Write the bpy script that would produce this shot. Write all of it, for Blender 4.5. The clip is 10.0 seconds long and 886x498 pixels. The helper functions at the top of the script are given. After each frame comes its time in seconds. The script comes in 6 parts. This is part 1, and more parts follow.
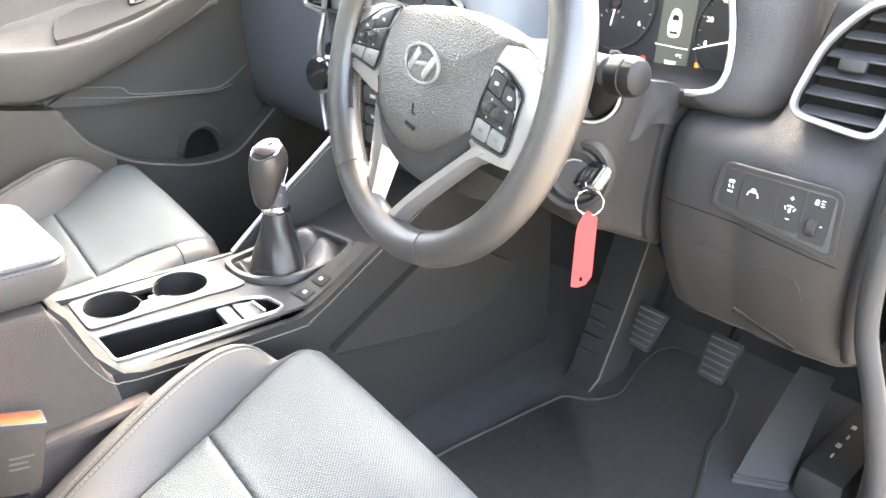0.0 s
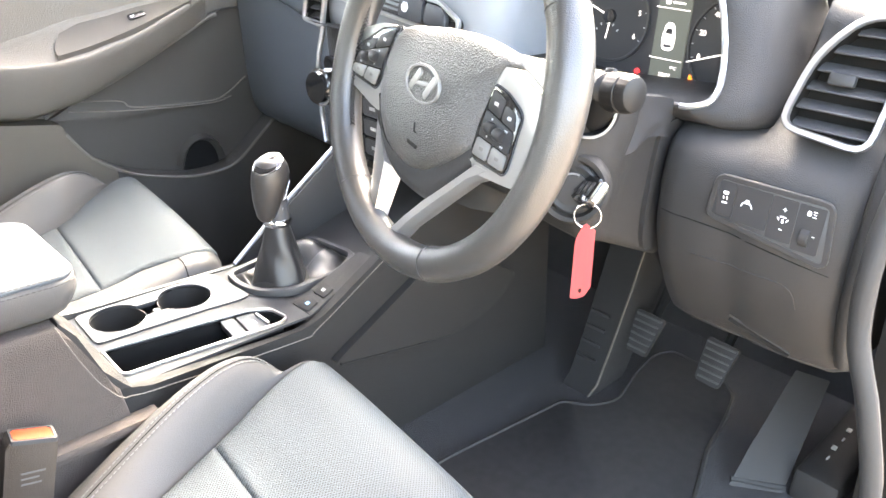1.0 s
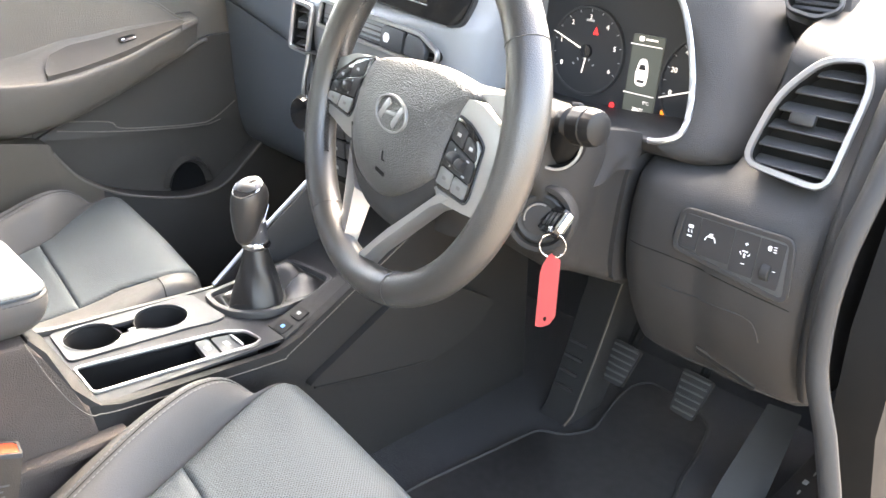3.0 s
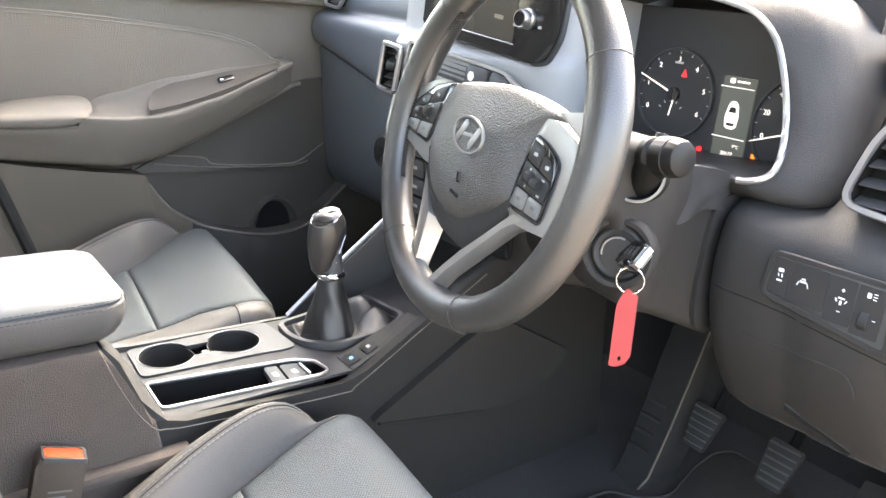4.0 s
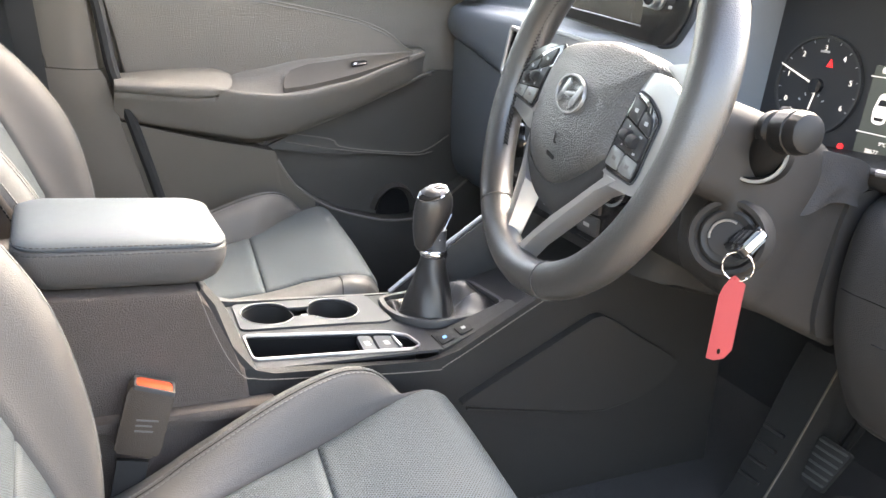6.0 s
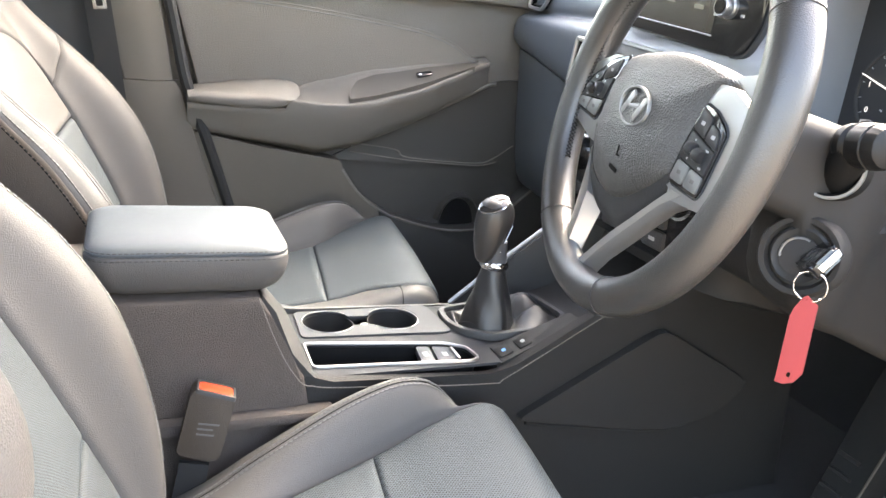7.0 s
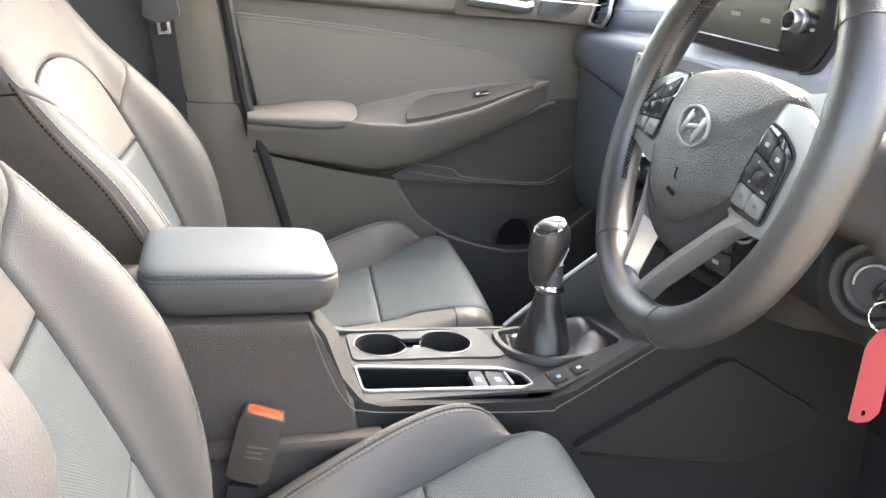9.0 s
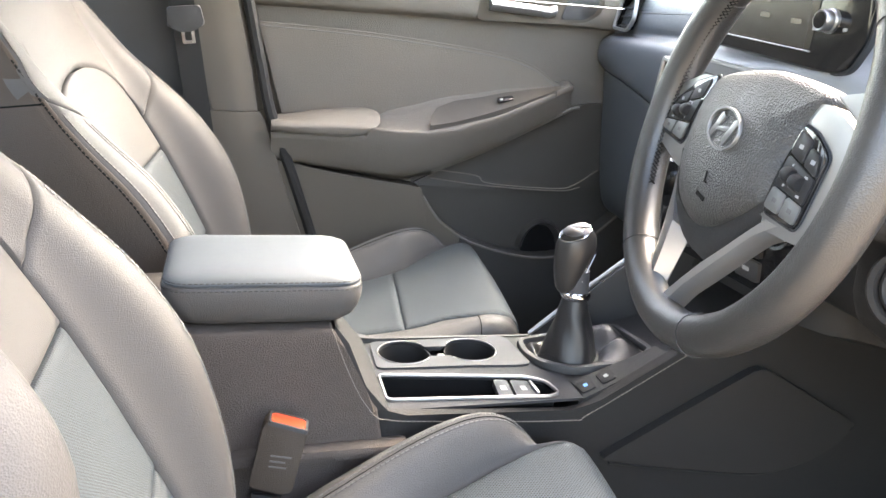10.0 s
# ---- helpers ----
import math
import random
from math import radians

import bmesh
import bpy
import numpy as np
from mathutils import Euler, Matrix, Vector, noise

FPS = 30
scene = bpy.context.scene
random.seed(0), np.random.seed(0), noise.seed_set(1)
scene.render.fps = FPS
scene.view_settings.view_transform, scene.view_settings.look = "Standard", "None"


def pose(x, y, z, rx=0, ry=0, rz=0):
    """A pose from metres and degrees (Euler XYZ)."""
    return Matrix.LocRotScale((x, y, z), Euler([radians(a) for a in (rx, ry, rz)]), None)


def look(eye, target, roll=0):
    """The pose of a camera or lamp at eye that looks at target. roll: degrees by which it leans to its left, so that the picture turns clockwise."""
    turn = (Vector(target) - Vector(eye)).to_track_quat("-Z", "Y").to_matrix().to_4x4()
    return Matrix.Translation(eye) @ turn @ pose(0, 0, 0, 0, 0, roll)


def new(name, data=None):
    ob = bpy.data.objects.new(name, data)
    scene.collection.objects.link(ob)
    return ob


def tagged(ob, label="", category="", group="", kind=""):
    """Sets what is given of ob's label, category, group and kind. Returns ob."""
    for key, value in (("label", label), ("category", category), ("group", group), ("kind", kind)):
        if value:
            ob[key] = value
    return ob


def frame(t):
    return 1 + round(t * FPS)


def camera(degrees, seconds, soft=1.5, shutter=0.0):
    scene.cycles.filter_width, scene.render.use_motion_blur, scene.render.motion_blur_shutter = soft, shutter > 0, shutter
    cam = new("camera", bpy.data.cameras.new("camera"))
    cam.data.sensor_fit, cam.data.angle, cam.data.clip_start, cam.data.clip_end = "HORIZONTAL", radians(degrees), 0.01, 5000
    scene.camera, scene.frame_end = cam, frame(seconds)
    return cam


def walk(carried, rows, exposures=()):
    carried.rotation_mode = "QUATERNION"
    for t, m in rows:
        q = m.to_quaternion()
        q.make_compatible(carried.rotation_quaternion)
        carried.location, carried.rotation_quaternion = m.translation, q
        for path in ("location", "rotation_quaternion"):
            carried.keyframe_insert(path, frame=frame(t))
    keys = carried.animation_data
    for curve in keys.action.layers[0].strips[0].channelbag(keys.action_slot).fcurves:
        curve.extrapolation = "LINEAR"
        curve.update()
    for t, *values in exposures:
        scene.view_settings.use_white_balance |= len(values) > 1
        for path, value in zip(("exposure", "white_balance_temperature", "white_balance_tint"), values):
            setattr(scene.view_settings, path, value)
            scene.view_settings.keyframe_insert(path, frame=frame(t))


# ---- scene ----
from mathutils.bvhtree import BVHTree
cam = camera(60.4, 10.0)
PATH = [
    (0, (-0.51, -0.909, 0.857), (0.781, 0.354, -0.002), 3.6),
    (0.5, (-0.517, -0.91, 0.867), (0.778, 0.352, 0.011), 3.2),
    (1, (-0.523, -0.912, 0.876), (0.777, 0.346, 0.023), 3.1),
    (1.5, (-0.525, -0.916, 0.882), (0.777, 0.341, 0.03), 3.1),
    (2, (-0.523, -0.924, 0.889), (0.784, 0.331, 0.044), 3.1),
    (3.3, (-0.507, -0.945, 0.877), (0.804, 0.372, 0.14), 5.0),
    (3.5, (-0.506, -0.945, 0.866), (0.783, 0.421, 0.177), 5.2),
    (4, (-0.498, -0.95, 0.839), (0.699, 0.517, 0.192), 5.0),
    (4.5, (-0.486, -0.964, 0.816), (0.702, 0.519, 0.193), 6.1),
    (5, (-0.474, -0.969, 0.791), (0.568, 0.62, 0.166), 6.2),
    (5.2, (-0.469, -0.967, 0.784), (0.498, 0.664, 0.149), 5.8),
    (6.3, (-0.447, -0.974, 0.777), (0.433, 0.71, 0.151), 6.9),
    (6.5, (-0.447, -0.973, 0.778), (0.397, 0.729, 0.152), 6.7),
    (7, (-0.441, -0.969, 0.779), (0.311, 0.777, 0.156), 6.3),
    (7.5, (-0.433, -0.969, 0.78), (0.264, 0.801, 0.164), 5.8),
    (8, (-0.427, -0.965, 0.781), (0.223, 0.827, 0.174), 5.4),
    (8.5, (-0.422, -0.959, 0.782), (0.213, 0.84, 0.181), 5.4),
    (9, (-0.421, -0.953, 0.781), (0.177, 0.86, 0.186), 5.1),
    (9.5, (-0.422, -0.947, 0.78), (0.133, 0.882, 0.19), 4.6),
    (10, (-0.418, -0.943, 0.778), (0.12, 0.893, 0.195), 4.3),
]
walk(cam, [(t, look(eye, target, roll)) for t, eye, target, roll in PATH], [(0, 5.44, 8320, 13), (1, 5.43, 8320, 13), (2, 5.17, 8320, 13), (3.5, 4.73, 8240, 13), (5, 4.48, 8180, 13), (6.5, 4.45, 8110, 13), (8, 4.38, 8110, 13), (10, 4.33, 8090, 13)])

# ---------- light ----------
world = bpy.data.worlds.new("sky")
scene.world = world
world.use_nodes = True
wn = world.node_tree.nodes
sky = wn.new("ShaderNodeTexSky")
sky.sky_type = 'NISHITA'
sky.sun_disc = False
SUN_ELEV, SUN_AZ = 48.0, 30.0
sky.sun_elevation = radians(SUN_ELEV)
sky.sun_rotation = radians(90 - SUN_AZ)
sky.dust_density = 4.0
sky.air_density = 1.0
wn["Background"].inputs["Strength"].default_value = 0.15
world.node_tree.links.new(sky.outputs[0], wn["Background"].inputs["Color"])
sun_data = bpy.data.lights.new("sun", 'SUN')
sun_data.energy = 1.35
sun_data.angle = radians(45)
sun_data.color = (0.70, 0.86, 1.0)
sun = new("sun", sun_data)
_d = Vector((math.cos(radians(SUN_AZ)) * math.cos(radians(SUN_ELEV)), math.sin(radians(SUN_AZ)) * math.cos(radians(SUN_ELEV)), math.sin(radians(SUN_ELEV))))
sun.matrix_world = look(_d * 20, (0, 0, 0))


# ---------- materials ----------
def mat(name, color, rough=0.5, metal=0.0, grain=None, bump=0.0, deep=0.0012, vary=0.08, scale2=6.0, spec=0.5, coat=0.0, sheen=0.0, emit=None, strength=1.0):
    """A material with a fine grain relief (voronoi/noise at grain per metre) and a slow variation of tone and gloss."""
    m = bpy.data.materials.new(name)
    m.use_nodes = True
    nt = m.node_tree
    b = nt.nodes["Principled BSDF"]
    b.inputs["Metallic"].default_value = metal
    b.inputs["Specular IOR Level"].default_value = spec
    b.inputs["Coat Weight"].default_value = coat
    b.inputs["Sheen Weight"].default_value = sheen
    co = nt.nodes.new("ShaderNodeTexCoord")
    n2 = nt.nodes.new("ShaderNodeTexNoise")
    n2.inputs["Scale"].default_value = scale2
    n2.inputs["Detail"].default_value = 5
    nt.links.new(co.outputs["Object"], n2.inputs["Vector"])
    ramp = nt.nodes.new("ShaderNodeMix")
    ramp.data_type = 'RGBA'
    c = Vector(color)
    ramp.inputs[6].default_value = (*(c * (1 - vary)), 1)
    ramp.inputs[7].default_value = (*(c * (1 + vary)), 1)
    nt.links.new(n2.outputs["Fac"], ramp.inputs[0])
    nt.links.new(ramp.outputs[2], b.inputs["Base Color"])
    mr = nt.nodes.new("ShaderNodeMapRange")
    mr.inputs["To Min"].default_value = max(0.02, rough - 0.08)
    mr.inputs["To Max"].default_value = min(1.0, rough + 0.08)
    nt.links.new(n2.outputs["Fac"], mr.inputs["Value"])
    nt.links.new(mr.outputs[0], b.inputs["Roughness"])
    if grain:
        v = nt.nodes.new("ShaderNodeTexVoronoi")
        v.inputs["Scale"].default_value = grain
        n1 = nt.nodes.new("ShaderNodeTexNoise")
        n1.inputs["Scale"].default_value = grain * 0.7
        n1.inputs["Detail"].default_value = 4
        add = nt.nodes.new("ShaderNodeMath")
        bu = nt.nodes.new("ShaderNodeBump")
        bu.inputs["Strength"].default_value = bump
        bu.inputs["Distance"].default_value = deep
        for n in (v, n1):
            nt.links.new(co.outputs["Object"], n.inputs["Vector"])
        nt.links.new(v.outputs["Distance"], add.inputs[0])
        nt.links.new(n1.outputs["Fac"], add.inputs[1])
        nt.links.new(add.outputs[0], bu.inputs["Height"])
        nt.links.new(bu.outputs[0], b.inputs["Normal"])
    if emit:
        b.inputs["Emission Color"].default_value = (*emit, 1)
        b.inputs["Emission Strength"].default_value = strength
    return m


LEATHER = mat("black_leather", (0.069, 0.066, 0.064), 0.54, grain=800, bump=0.26, deep=0.0013, vary=0.10, spec=0.3)
# Leather copy with the blue sky light put into its colour.
SKYLEATHER = mat("sky_tinted_leather", (0.056, 0.066, 0.075), 0.5, grain=800, bump=0.2, vary=0.1, spec=0.4)
PLASTIC = mat("grained_plastic", (0.034, 0.034, 0.035), 0.5, grain=1500, bump=0.3)
SOFT = mat("soft_dash_skin", (0.052, 0.055, 0.060), 0.42, grain=1300, bump=0.3)
DOORSKIN = mat("door_skin", (0.126, 0.113, 0.097), 0.52, grain=600, bump=0.55, deep=0.0016)
DOORCLOTH = mat("door_insert", (0.146, 0.130, 0.111), 0.6, grain=600, bump=0.6, deep=0.0016)
BOXSKIN = mat("box_skin", (0.074, 0.061, 0.054), 0.7, grain=800, bump=0.7, deep=0.0018, vary=0.2, scale2=60, spec=0.3)
GREYPLAST = mat("grey_plastic", (0.095, 0.083, 0.068), 0.65, grain=1400, bump=0.3, spec=0.3)
SATIN = mat("satin_silver", (0.40, 0.396, 0.392), 0.32, metal=0.85, vary=0.04)
DARKSATIN = mat("satin_graphite", (0.046, 0.049, 0.054), 0.48, metal=0.1, vary=0.05, spec=0.25)
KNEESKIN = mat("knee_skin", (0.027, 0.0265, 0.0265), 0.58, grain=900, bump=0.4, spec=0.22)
# Blue-grey dash skin, its base lightened to imitate windscreen light on the bulge.
PASSDASH = mat("passenger_skin_lit", (0.074, 0.083, 0.093), 0.36, grain=1300, bump=0.25)
DOORDARK = mat("door_lower_skin", (0.047, 0.0435, 0.039), 0.5, grain=700, bump=0.4, spec=0.4)
SWITCHPLATE = mat("switch_plate_skin", (0.062, 0.055, 0.047), 0.5, grain=900, bump=0.3, spec=0.35)
SIDEVINYL = mat("side_vinyl", (0.060, 0.047, 0.037), 0.6, grain=900, bump=0.4, spec=0.25)
FLANK = mat("flank_plastic", (0.020, 0.0197, 0.0197), 0.6, grain=1300, bump=0.3, spec=0.16)
PODGREY = mat("grey_button", (0.13, 0.13, 0.125), 0.4, vary=0.05)
BADGE = mat("badge_metal", (0.27, 0.27, 0.267), 0.36, metal=0.7, vary=0.04)
CHROME = mat("chrome", (0.7, 0.7, 0.7), 0.1, metal=1.0, vary=0.03)
GLOSS = mat("gloss_black", (0.012, 0.012, 0.013), 0.12, vary=0.05, coat=0.3)
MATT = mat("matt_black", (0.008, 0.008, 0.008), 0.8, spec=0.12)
RUBBER = mat("rubber", (0.020, 0.020, 0.020), 0.65, grain=900, bump=0.2, spec=0.3)
CARPET = mat("carpet", (0.027, 0.026, 0.0265), 0.95, grain=1600, bump=0.9, vary=0.25, scale2=40, spec=0.1, sheen=0.1)
RED = mat("red_plastic", (0.22, 0.007, 0.010), 0.55, vary=0.04)
ORANGE = mat("orange_plastic", (0.42, 0.055, 0.022), 0.35, vary=0.05)
WHITE = mat("white_print", (0.75, 0.75, 0.75), 0.6, vary=0.03)
PILLAR = mat("pillar_trim", (0.098, 0.086, 0.072), 0.75, grain=1500, bump=0.25, spec=0.3)
HEADLINER = mat("headliner", (0.36, 0.36, 0.36), 0.95, grain=1500, bump=0.3)
# Pale warm ground colour, chosen to throw bounce light in through the open door.
ASPHALT = mat("asphalt", (0.20, 0.166, 0.128), 0.9, grain=60, bump=0.5, vary=0.25, scale2=0.6)

THREAD = mat("grey_thread", (0.13, 0.128, 0.125), 0.7)
THREAD2 = mat("brown_thread", (0.13, 0.115, 0.10), 0.7)
GAITER = mat("gaiter_leather", (0.015, 0.015, 0.016), 0.36, grain=900, bump=0.2, spec=0.5)
KNOB = mat("knob_black", (0.032, 0.030, 0.029), 0.34, metal=0.1, vary=0.05)
PRINTGREY = mat("grey_print", (0.35, 0.35, 0.35), 0.6)
PRINTDARK = mat("dark_print", (0.10, 0.095, 0.09), 0.6)
PRINTBLUE = mat("blue_print", (0.15, 0.35, 0.7), 0.6)


KNEEPAD = mat("knee_pad_skin", (0.0205, 0.0202, 0.0202), 0.5, grain=900, bump=0.3, spec=0.2)
TOPSKIN = mat("console_top_skin", (0.033, 0.034, 0.037), 0.6, grain=1300, bump=0.15, spec=0.15)
WELL = mat("well_plastic", (0.020, 0.020, 0.020), 0.55, spec=0.3)
# Far paler than the other dash skins: sky reflection put into the base colour.
SKYLITSKIN = mat("middle_skin_skylit", (0.20, 0.21, 0.228), 0.38, grain=1300, bump=0.2)
DIALBACK = mat("dial_black", (0.020, 0.021, 0.024), 0.45, vary=0.05)
SCREEN = mat("dim_screen", (0.02, 0.021, 0.022), 0.2, emit=(0.5, 0.5, 0.42), strength=0.004)
SCREENBAR = mat("screen_bar", (0.1, 0.1, 0.09), 0.3, emit=(0.7, 0.7, 0.5), strength=0.008)
SCREEN2 = mat("trip_screen", (0.04, 0.047, 0.046), 0.3, emit=(0.5, 0.6, 0.56), strength=0.006)
GLOW = mat("lit_print", (0.6, 0.6, 0.6), 0.5, emit=(1.0, 1.0, 1.0), strength=0.05)
REDGLOW = mat("red_lamp", (0.5, 0.02, 0.02), 0.5, emit=(1.0, 0.03, 0.04), strength=0.09)
AMBERGLOW = mat("amber_lamp", (0.5, 0.15, 0.02), 0.5, emit=(1.0, 0.25, 0.03), strength=0.07)
BUTTON = mat("button_black", (0.026, 0.026, 0.027), 0.5, vary=0.05, spec=0.25)
RIMLEATHER = mat("worn_rim_leather", (0.029, 0.0275, 0.026), 0.33, spec=0.75, grain=800, bump=0.22, vary=0.06, scale2=3)
PADGRAIN = mat("airbag_grain", (0.048, 0.047, 0.045), 0.34, grain=620, bump=0.6, deep=0.0017, spec=0.7)
SPOKE = mat("satin_spoke", (0.35, 0.348, 0.342), 0.30, metal=0.75, vary=0.05)
SHROUD = mat("shroud_plastic", (0.020, 0.019, 0.0182), 0.62, grain=1300, bump=0.3, spec=0.28)
BOOTCLOTH = mat("boot_cloth", (0.024, 0.024, 0.025), 0.8, grain=700, bump=0.4, spec=0.2)
STALK = mat("stalk_black", (0.009, 0.009, 0.009), 0.45, grain=1200, bump=0.1, spec=0.22)
MATCARPET = mat("mat_carpet", (0.030, 0.029, 0.029), 0.98, grain=1200, bump=0.9, vary=0.3, scale2=60, spec=0.1)
RUBBERLIGHT = mat("rubber_worn", (0.05, 0.05, 0.05), 0.6)


def perforated():
    """Leather with rows of small punched holes."""
    m = mat("perforated_leather", (0.052, 0.063, 0.071), 0.6, grain=600, bump=0.35, vary=0.1, spec=0.22)
    nt = m.node_tree
    b = nt.nodes["Principled BSDF"]
    co = nt.nodes.new("ShaderNodeTexCoord")
    sep = nt.nodes.new("ShaderNodeSeparateXYZ")
    nt.links.new(co.outputs["Object"], sep.inputs[0])

    def op(kind, a, c=None):
        n = nt.nodes.new("ShaderNodeMath")
        n.operation = kind
        for i, v in enumerate((a, c)):
            if v is None:
                continue
            if isinstance(v, (int, float)):
                n.inputs[i].default_value = v
            else:
                nt.links.new(v, n.inputs[i])
        return n.outputs[0]
    run = op('ADD', sep.outputs[0], op('MULTIPLY', sep.outputs[2], -0.6))
    u, v = op('MULTIPLY', run, 2 * math.pi / 0.0085), op('MULTIPLY', sep.outputs[1], 2 * math.pi / 0.0085)
    dots = op('MULTIPLY', op('COSINE', op('ADD', u, v)), op('COSINE', op('SUBTRACT', u, v)))
    hole = op('GREATER_THAN', op('ABSOLUTE', dots), 0.62)
    mix = nt.nodes.new("ShaderNodeMix")
    mix.data_type = 'RGBA'
    old = b.inputs["Base Color"].links[0].from_socket
    nt.links.new(op('MULTIPLY', hole, 0.9), mix.inputs[0])
    nt.links.new(old, mix.inputs[6])
    mix.inputs[7].default_value = (0.008, 0.008, 0.008, 1)
    nt.links.new(mix.outputs[2], b.inputs["Base Color"])
    return m


PERF = perforated()
GLASS = bpy.data.materials.new("window_glass")
GLASS.use_nodes = True
_g = GLASS.node_tree.nodes["Principled BSDF"]
_g.inputs["Base Color"].default_value = (0.9, 0.95, 0.93, 1)
_g.inputs["Transmission Weight"].default_value = 1.0
_g.inputs["Roughness"].default_value = 0.0
_g.inputs["IOR"].default_value = 1.1


# ---------- mesh helpers ----------
def part(name, bm, material, parent=None, label="", angle=38):
    """Links a bmesh as one mesh object, under a thing or a part."""
    bmesh.ops.recalc_face_normals(bm, faces=bm.faces)
    me = bpy.data.meshes.new(name)
    bm.to_mesh(me)
    bm.free()
    me.materials.append(material)
    me.polygons.foreach_set("use_smooth", [True] * len(me.polygons))
    me.set_sharp_from_angle(angle=radians(angle))
    ob = new(name, me)
    under(ob, parent)
    if label:
        ob["label"] = label
    return ob


def under(ob, parent):
    """Hangs ob, drawn in world places, under a thing or a part."""
    if parent is not None:
        ob.parent = parent
        if parent.data is None:
            ob.matrix_parent_inverse = Matrix.Translation(-parent.location)


def thing(name, label, category, place=(0, 0, 0), group="", kind=""):
    ob = new(name)
    ob.location = place
    ob.empty_display_size = 0.02
    return tagged(ob, label, category, group, kind)


def smooth(pts, n, closed=False):
    """Catmull-Rom points through pts, n to a span."""
    p = [Vector(q) for q in pts]
    k = len(p)
    out = []
    for i in range(k if closed else k - 1):
        if closed:
            a, b, c, d = p[i - 1], p[i], p[(i + 1) % k], p[(i + 2) % k]
        else:
            b, c = p[i], p[i + 1]
            a = p[i - 1] if i else b * 2 - c
            d = p[i + 2] if i + 2 < k else c * 2 - b
        for s in range(n):
            t = s / n
            out.append(0.5 * (2 * b + (c - a) * t + (2 * a - 5 * b + 4 * c - d) * t * t + (3 * b - a - 3 * c + d) * t ** 3))
    if not closed:
        out.append(p[-1])
    return out


def loft(rings, ring_closed=True, cap=True, wrap=False):
    bm = bmesh.new()
    vs = [[bm.verts.new(p) for p in r] for r in rings]
    m = len(rings[0])
    for i in range(len(vs) - (0 if wrap else 1)):
        a, b = vs[i], vs[(i + 1) % len(vs)]
        for j in range(m if ring_closed else m - 1):
            k = (j + 1) % m
            bm.faces.new((a[j], a[k], b[k], b[j]))
    if cap and not wrap:
        bm.faces.new(vs[0])
        bm.faces.new(vs[-1])
    return bm


def tube(path, r, n=10, closed=False):
    p = [Vector(q) for q in path]
    rings = []
    up = Vector((0.31, 0.2, 0.93))
    for i, q in enumerate(p):
        if closed:
            d = p[(i + 1) % len(p)] - p[i - 1]
        else:
            d = p[min(i + 1, len(p) - 1)] - p[max(i - 1, 0)]
        d.normalize()
        s = d.cross(up).normalized()
        w = s.cross(d)
        rr = r[i] if isinstance(r, (list, tuple)) else r
        rings.append([q + rr * (math.cos(a) * s + math.sin(a) * w) for a in [2 * math.pi * k / n for k in range(n)]])
    return loft(rings, wrap=closed, cap=not closed)


def frm(o, x, y):
    """The pose with its origin at o, x along x and y as near to y as can be."""
    x = Vector(x).normalized()
    z = x.cross(Vector(y)).normalized()
    y = z.cross(x)
    m = Matrix((x, y, z)).transposed().to_4x4()
    m.translation = o
    return m


def prism(poly, depth, m=None, bev=0.0, seg=2, both=False):
    """A plate: the outline poly in x and y, from z = 0 to z = depth, with rounded top edges."""
    bm = bmesh.new()
    a = [bm.verts.new((p[0], p[1], 0)) for p in poly]
    b = [bm.verts.new((p[0], p[1], depth)) for p in poly]
    k = len(poly)
    bm.faces.new(a[::-1])
    top = bm.faces.new(b)
    for i in range(k):
        bm.faces.new((a[i], a[(i + 1) % k], b[(i + 1) % k], b[i]))
    if bev:
        es = list(top.edges)
        if both:
            es += [e for e in bm.edges if all(v in a for v in e.verts)]
        bmesh.ops.bevel(bm, geom=es, offset=bev, segments=seg, profile=0.5, affect='EDGES', clamp_overlap=True)
    if m is not None:
        bm.transform(m)
    return bm


def box(lo, hi, bev=0.004, seg=2, m=None):
    bm = bmesh.new()
    bmesh.ops.create_cube(bm, size=1)
    lo, hi = Vector(lo), Vector(hi)
    s = hi - lo
    bm.transform(Matrix.Translation((lo + hi) / 2) @ Matrix.Diagonal((*s, 1)))
    if bev:
        bmesh.ops.bevel(bm, geom=list(bm.edges), offset=bev, segments=seg, profile=0.5, affect='EDGES', clamp_overlap=True)
    if m is not None:
        bm.transform(m)
    return bm


def lathe(profile, m=None, n=28, cap=True):
    """profile: (radius, height) along z; open ends are closed where the radius is nought."""
    rings = [[(r * math.cos(2 * math.pi * k / n), r * math.sin(2 * math.pi * k / n), z) for k in range(n)] for r, z in profile]
    bm = loft([[Vector(p) for p in r] for r in rings], cap=cap)
    bmesh.ops.remove_doubles(bm, verts=bm.verts, dist=1e-6)
    if m is not None:
        bm.transform(m)
    return bm


def ring_plate(outer, inner, depth, m=None):
    """A frame between two outlines of equally many points, from z = 0 to depth, with a rounded crown."""
    k = len(outer)
    O = [Vector((*p[:2], 0)) for p in outer]
    I = [Vector((*p[:2], 0)) for p in inner]
    Z = Vector((0, 0, 1))
    rings = [O, [p + Z * depth * 0.7 for p in O], [p.lerp(q, 0.15) + Z * depth for p, q in zip(O, I)], [p.lerp(q, 0.85) + Z * depth for p, q in zip(O, I)], [q + Z * depth * 0.7 for q in I], I]
    bm = loft(rings, cap=False, wrap=True)
    if m is not None:
        bm.transform(m)
    return bm


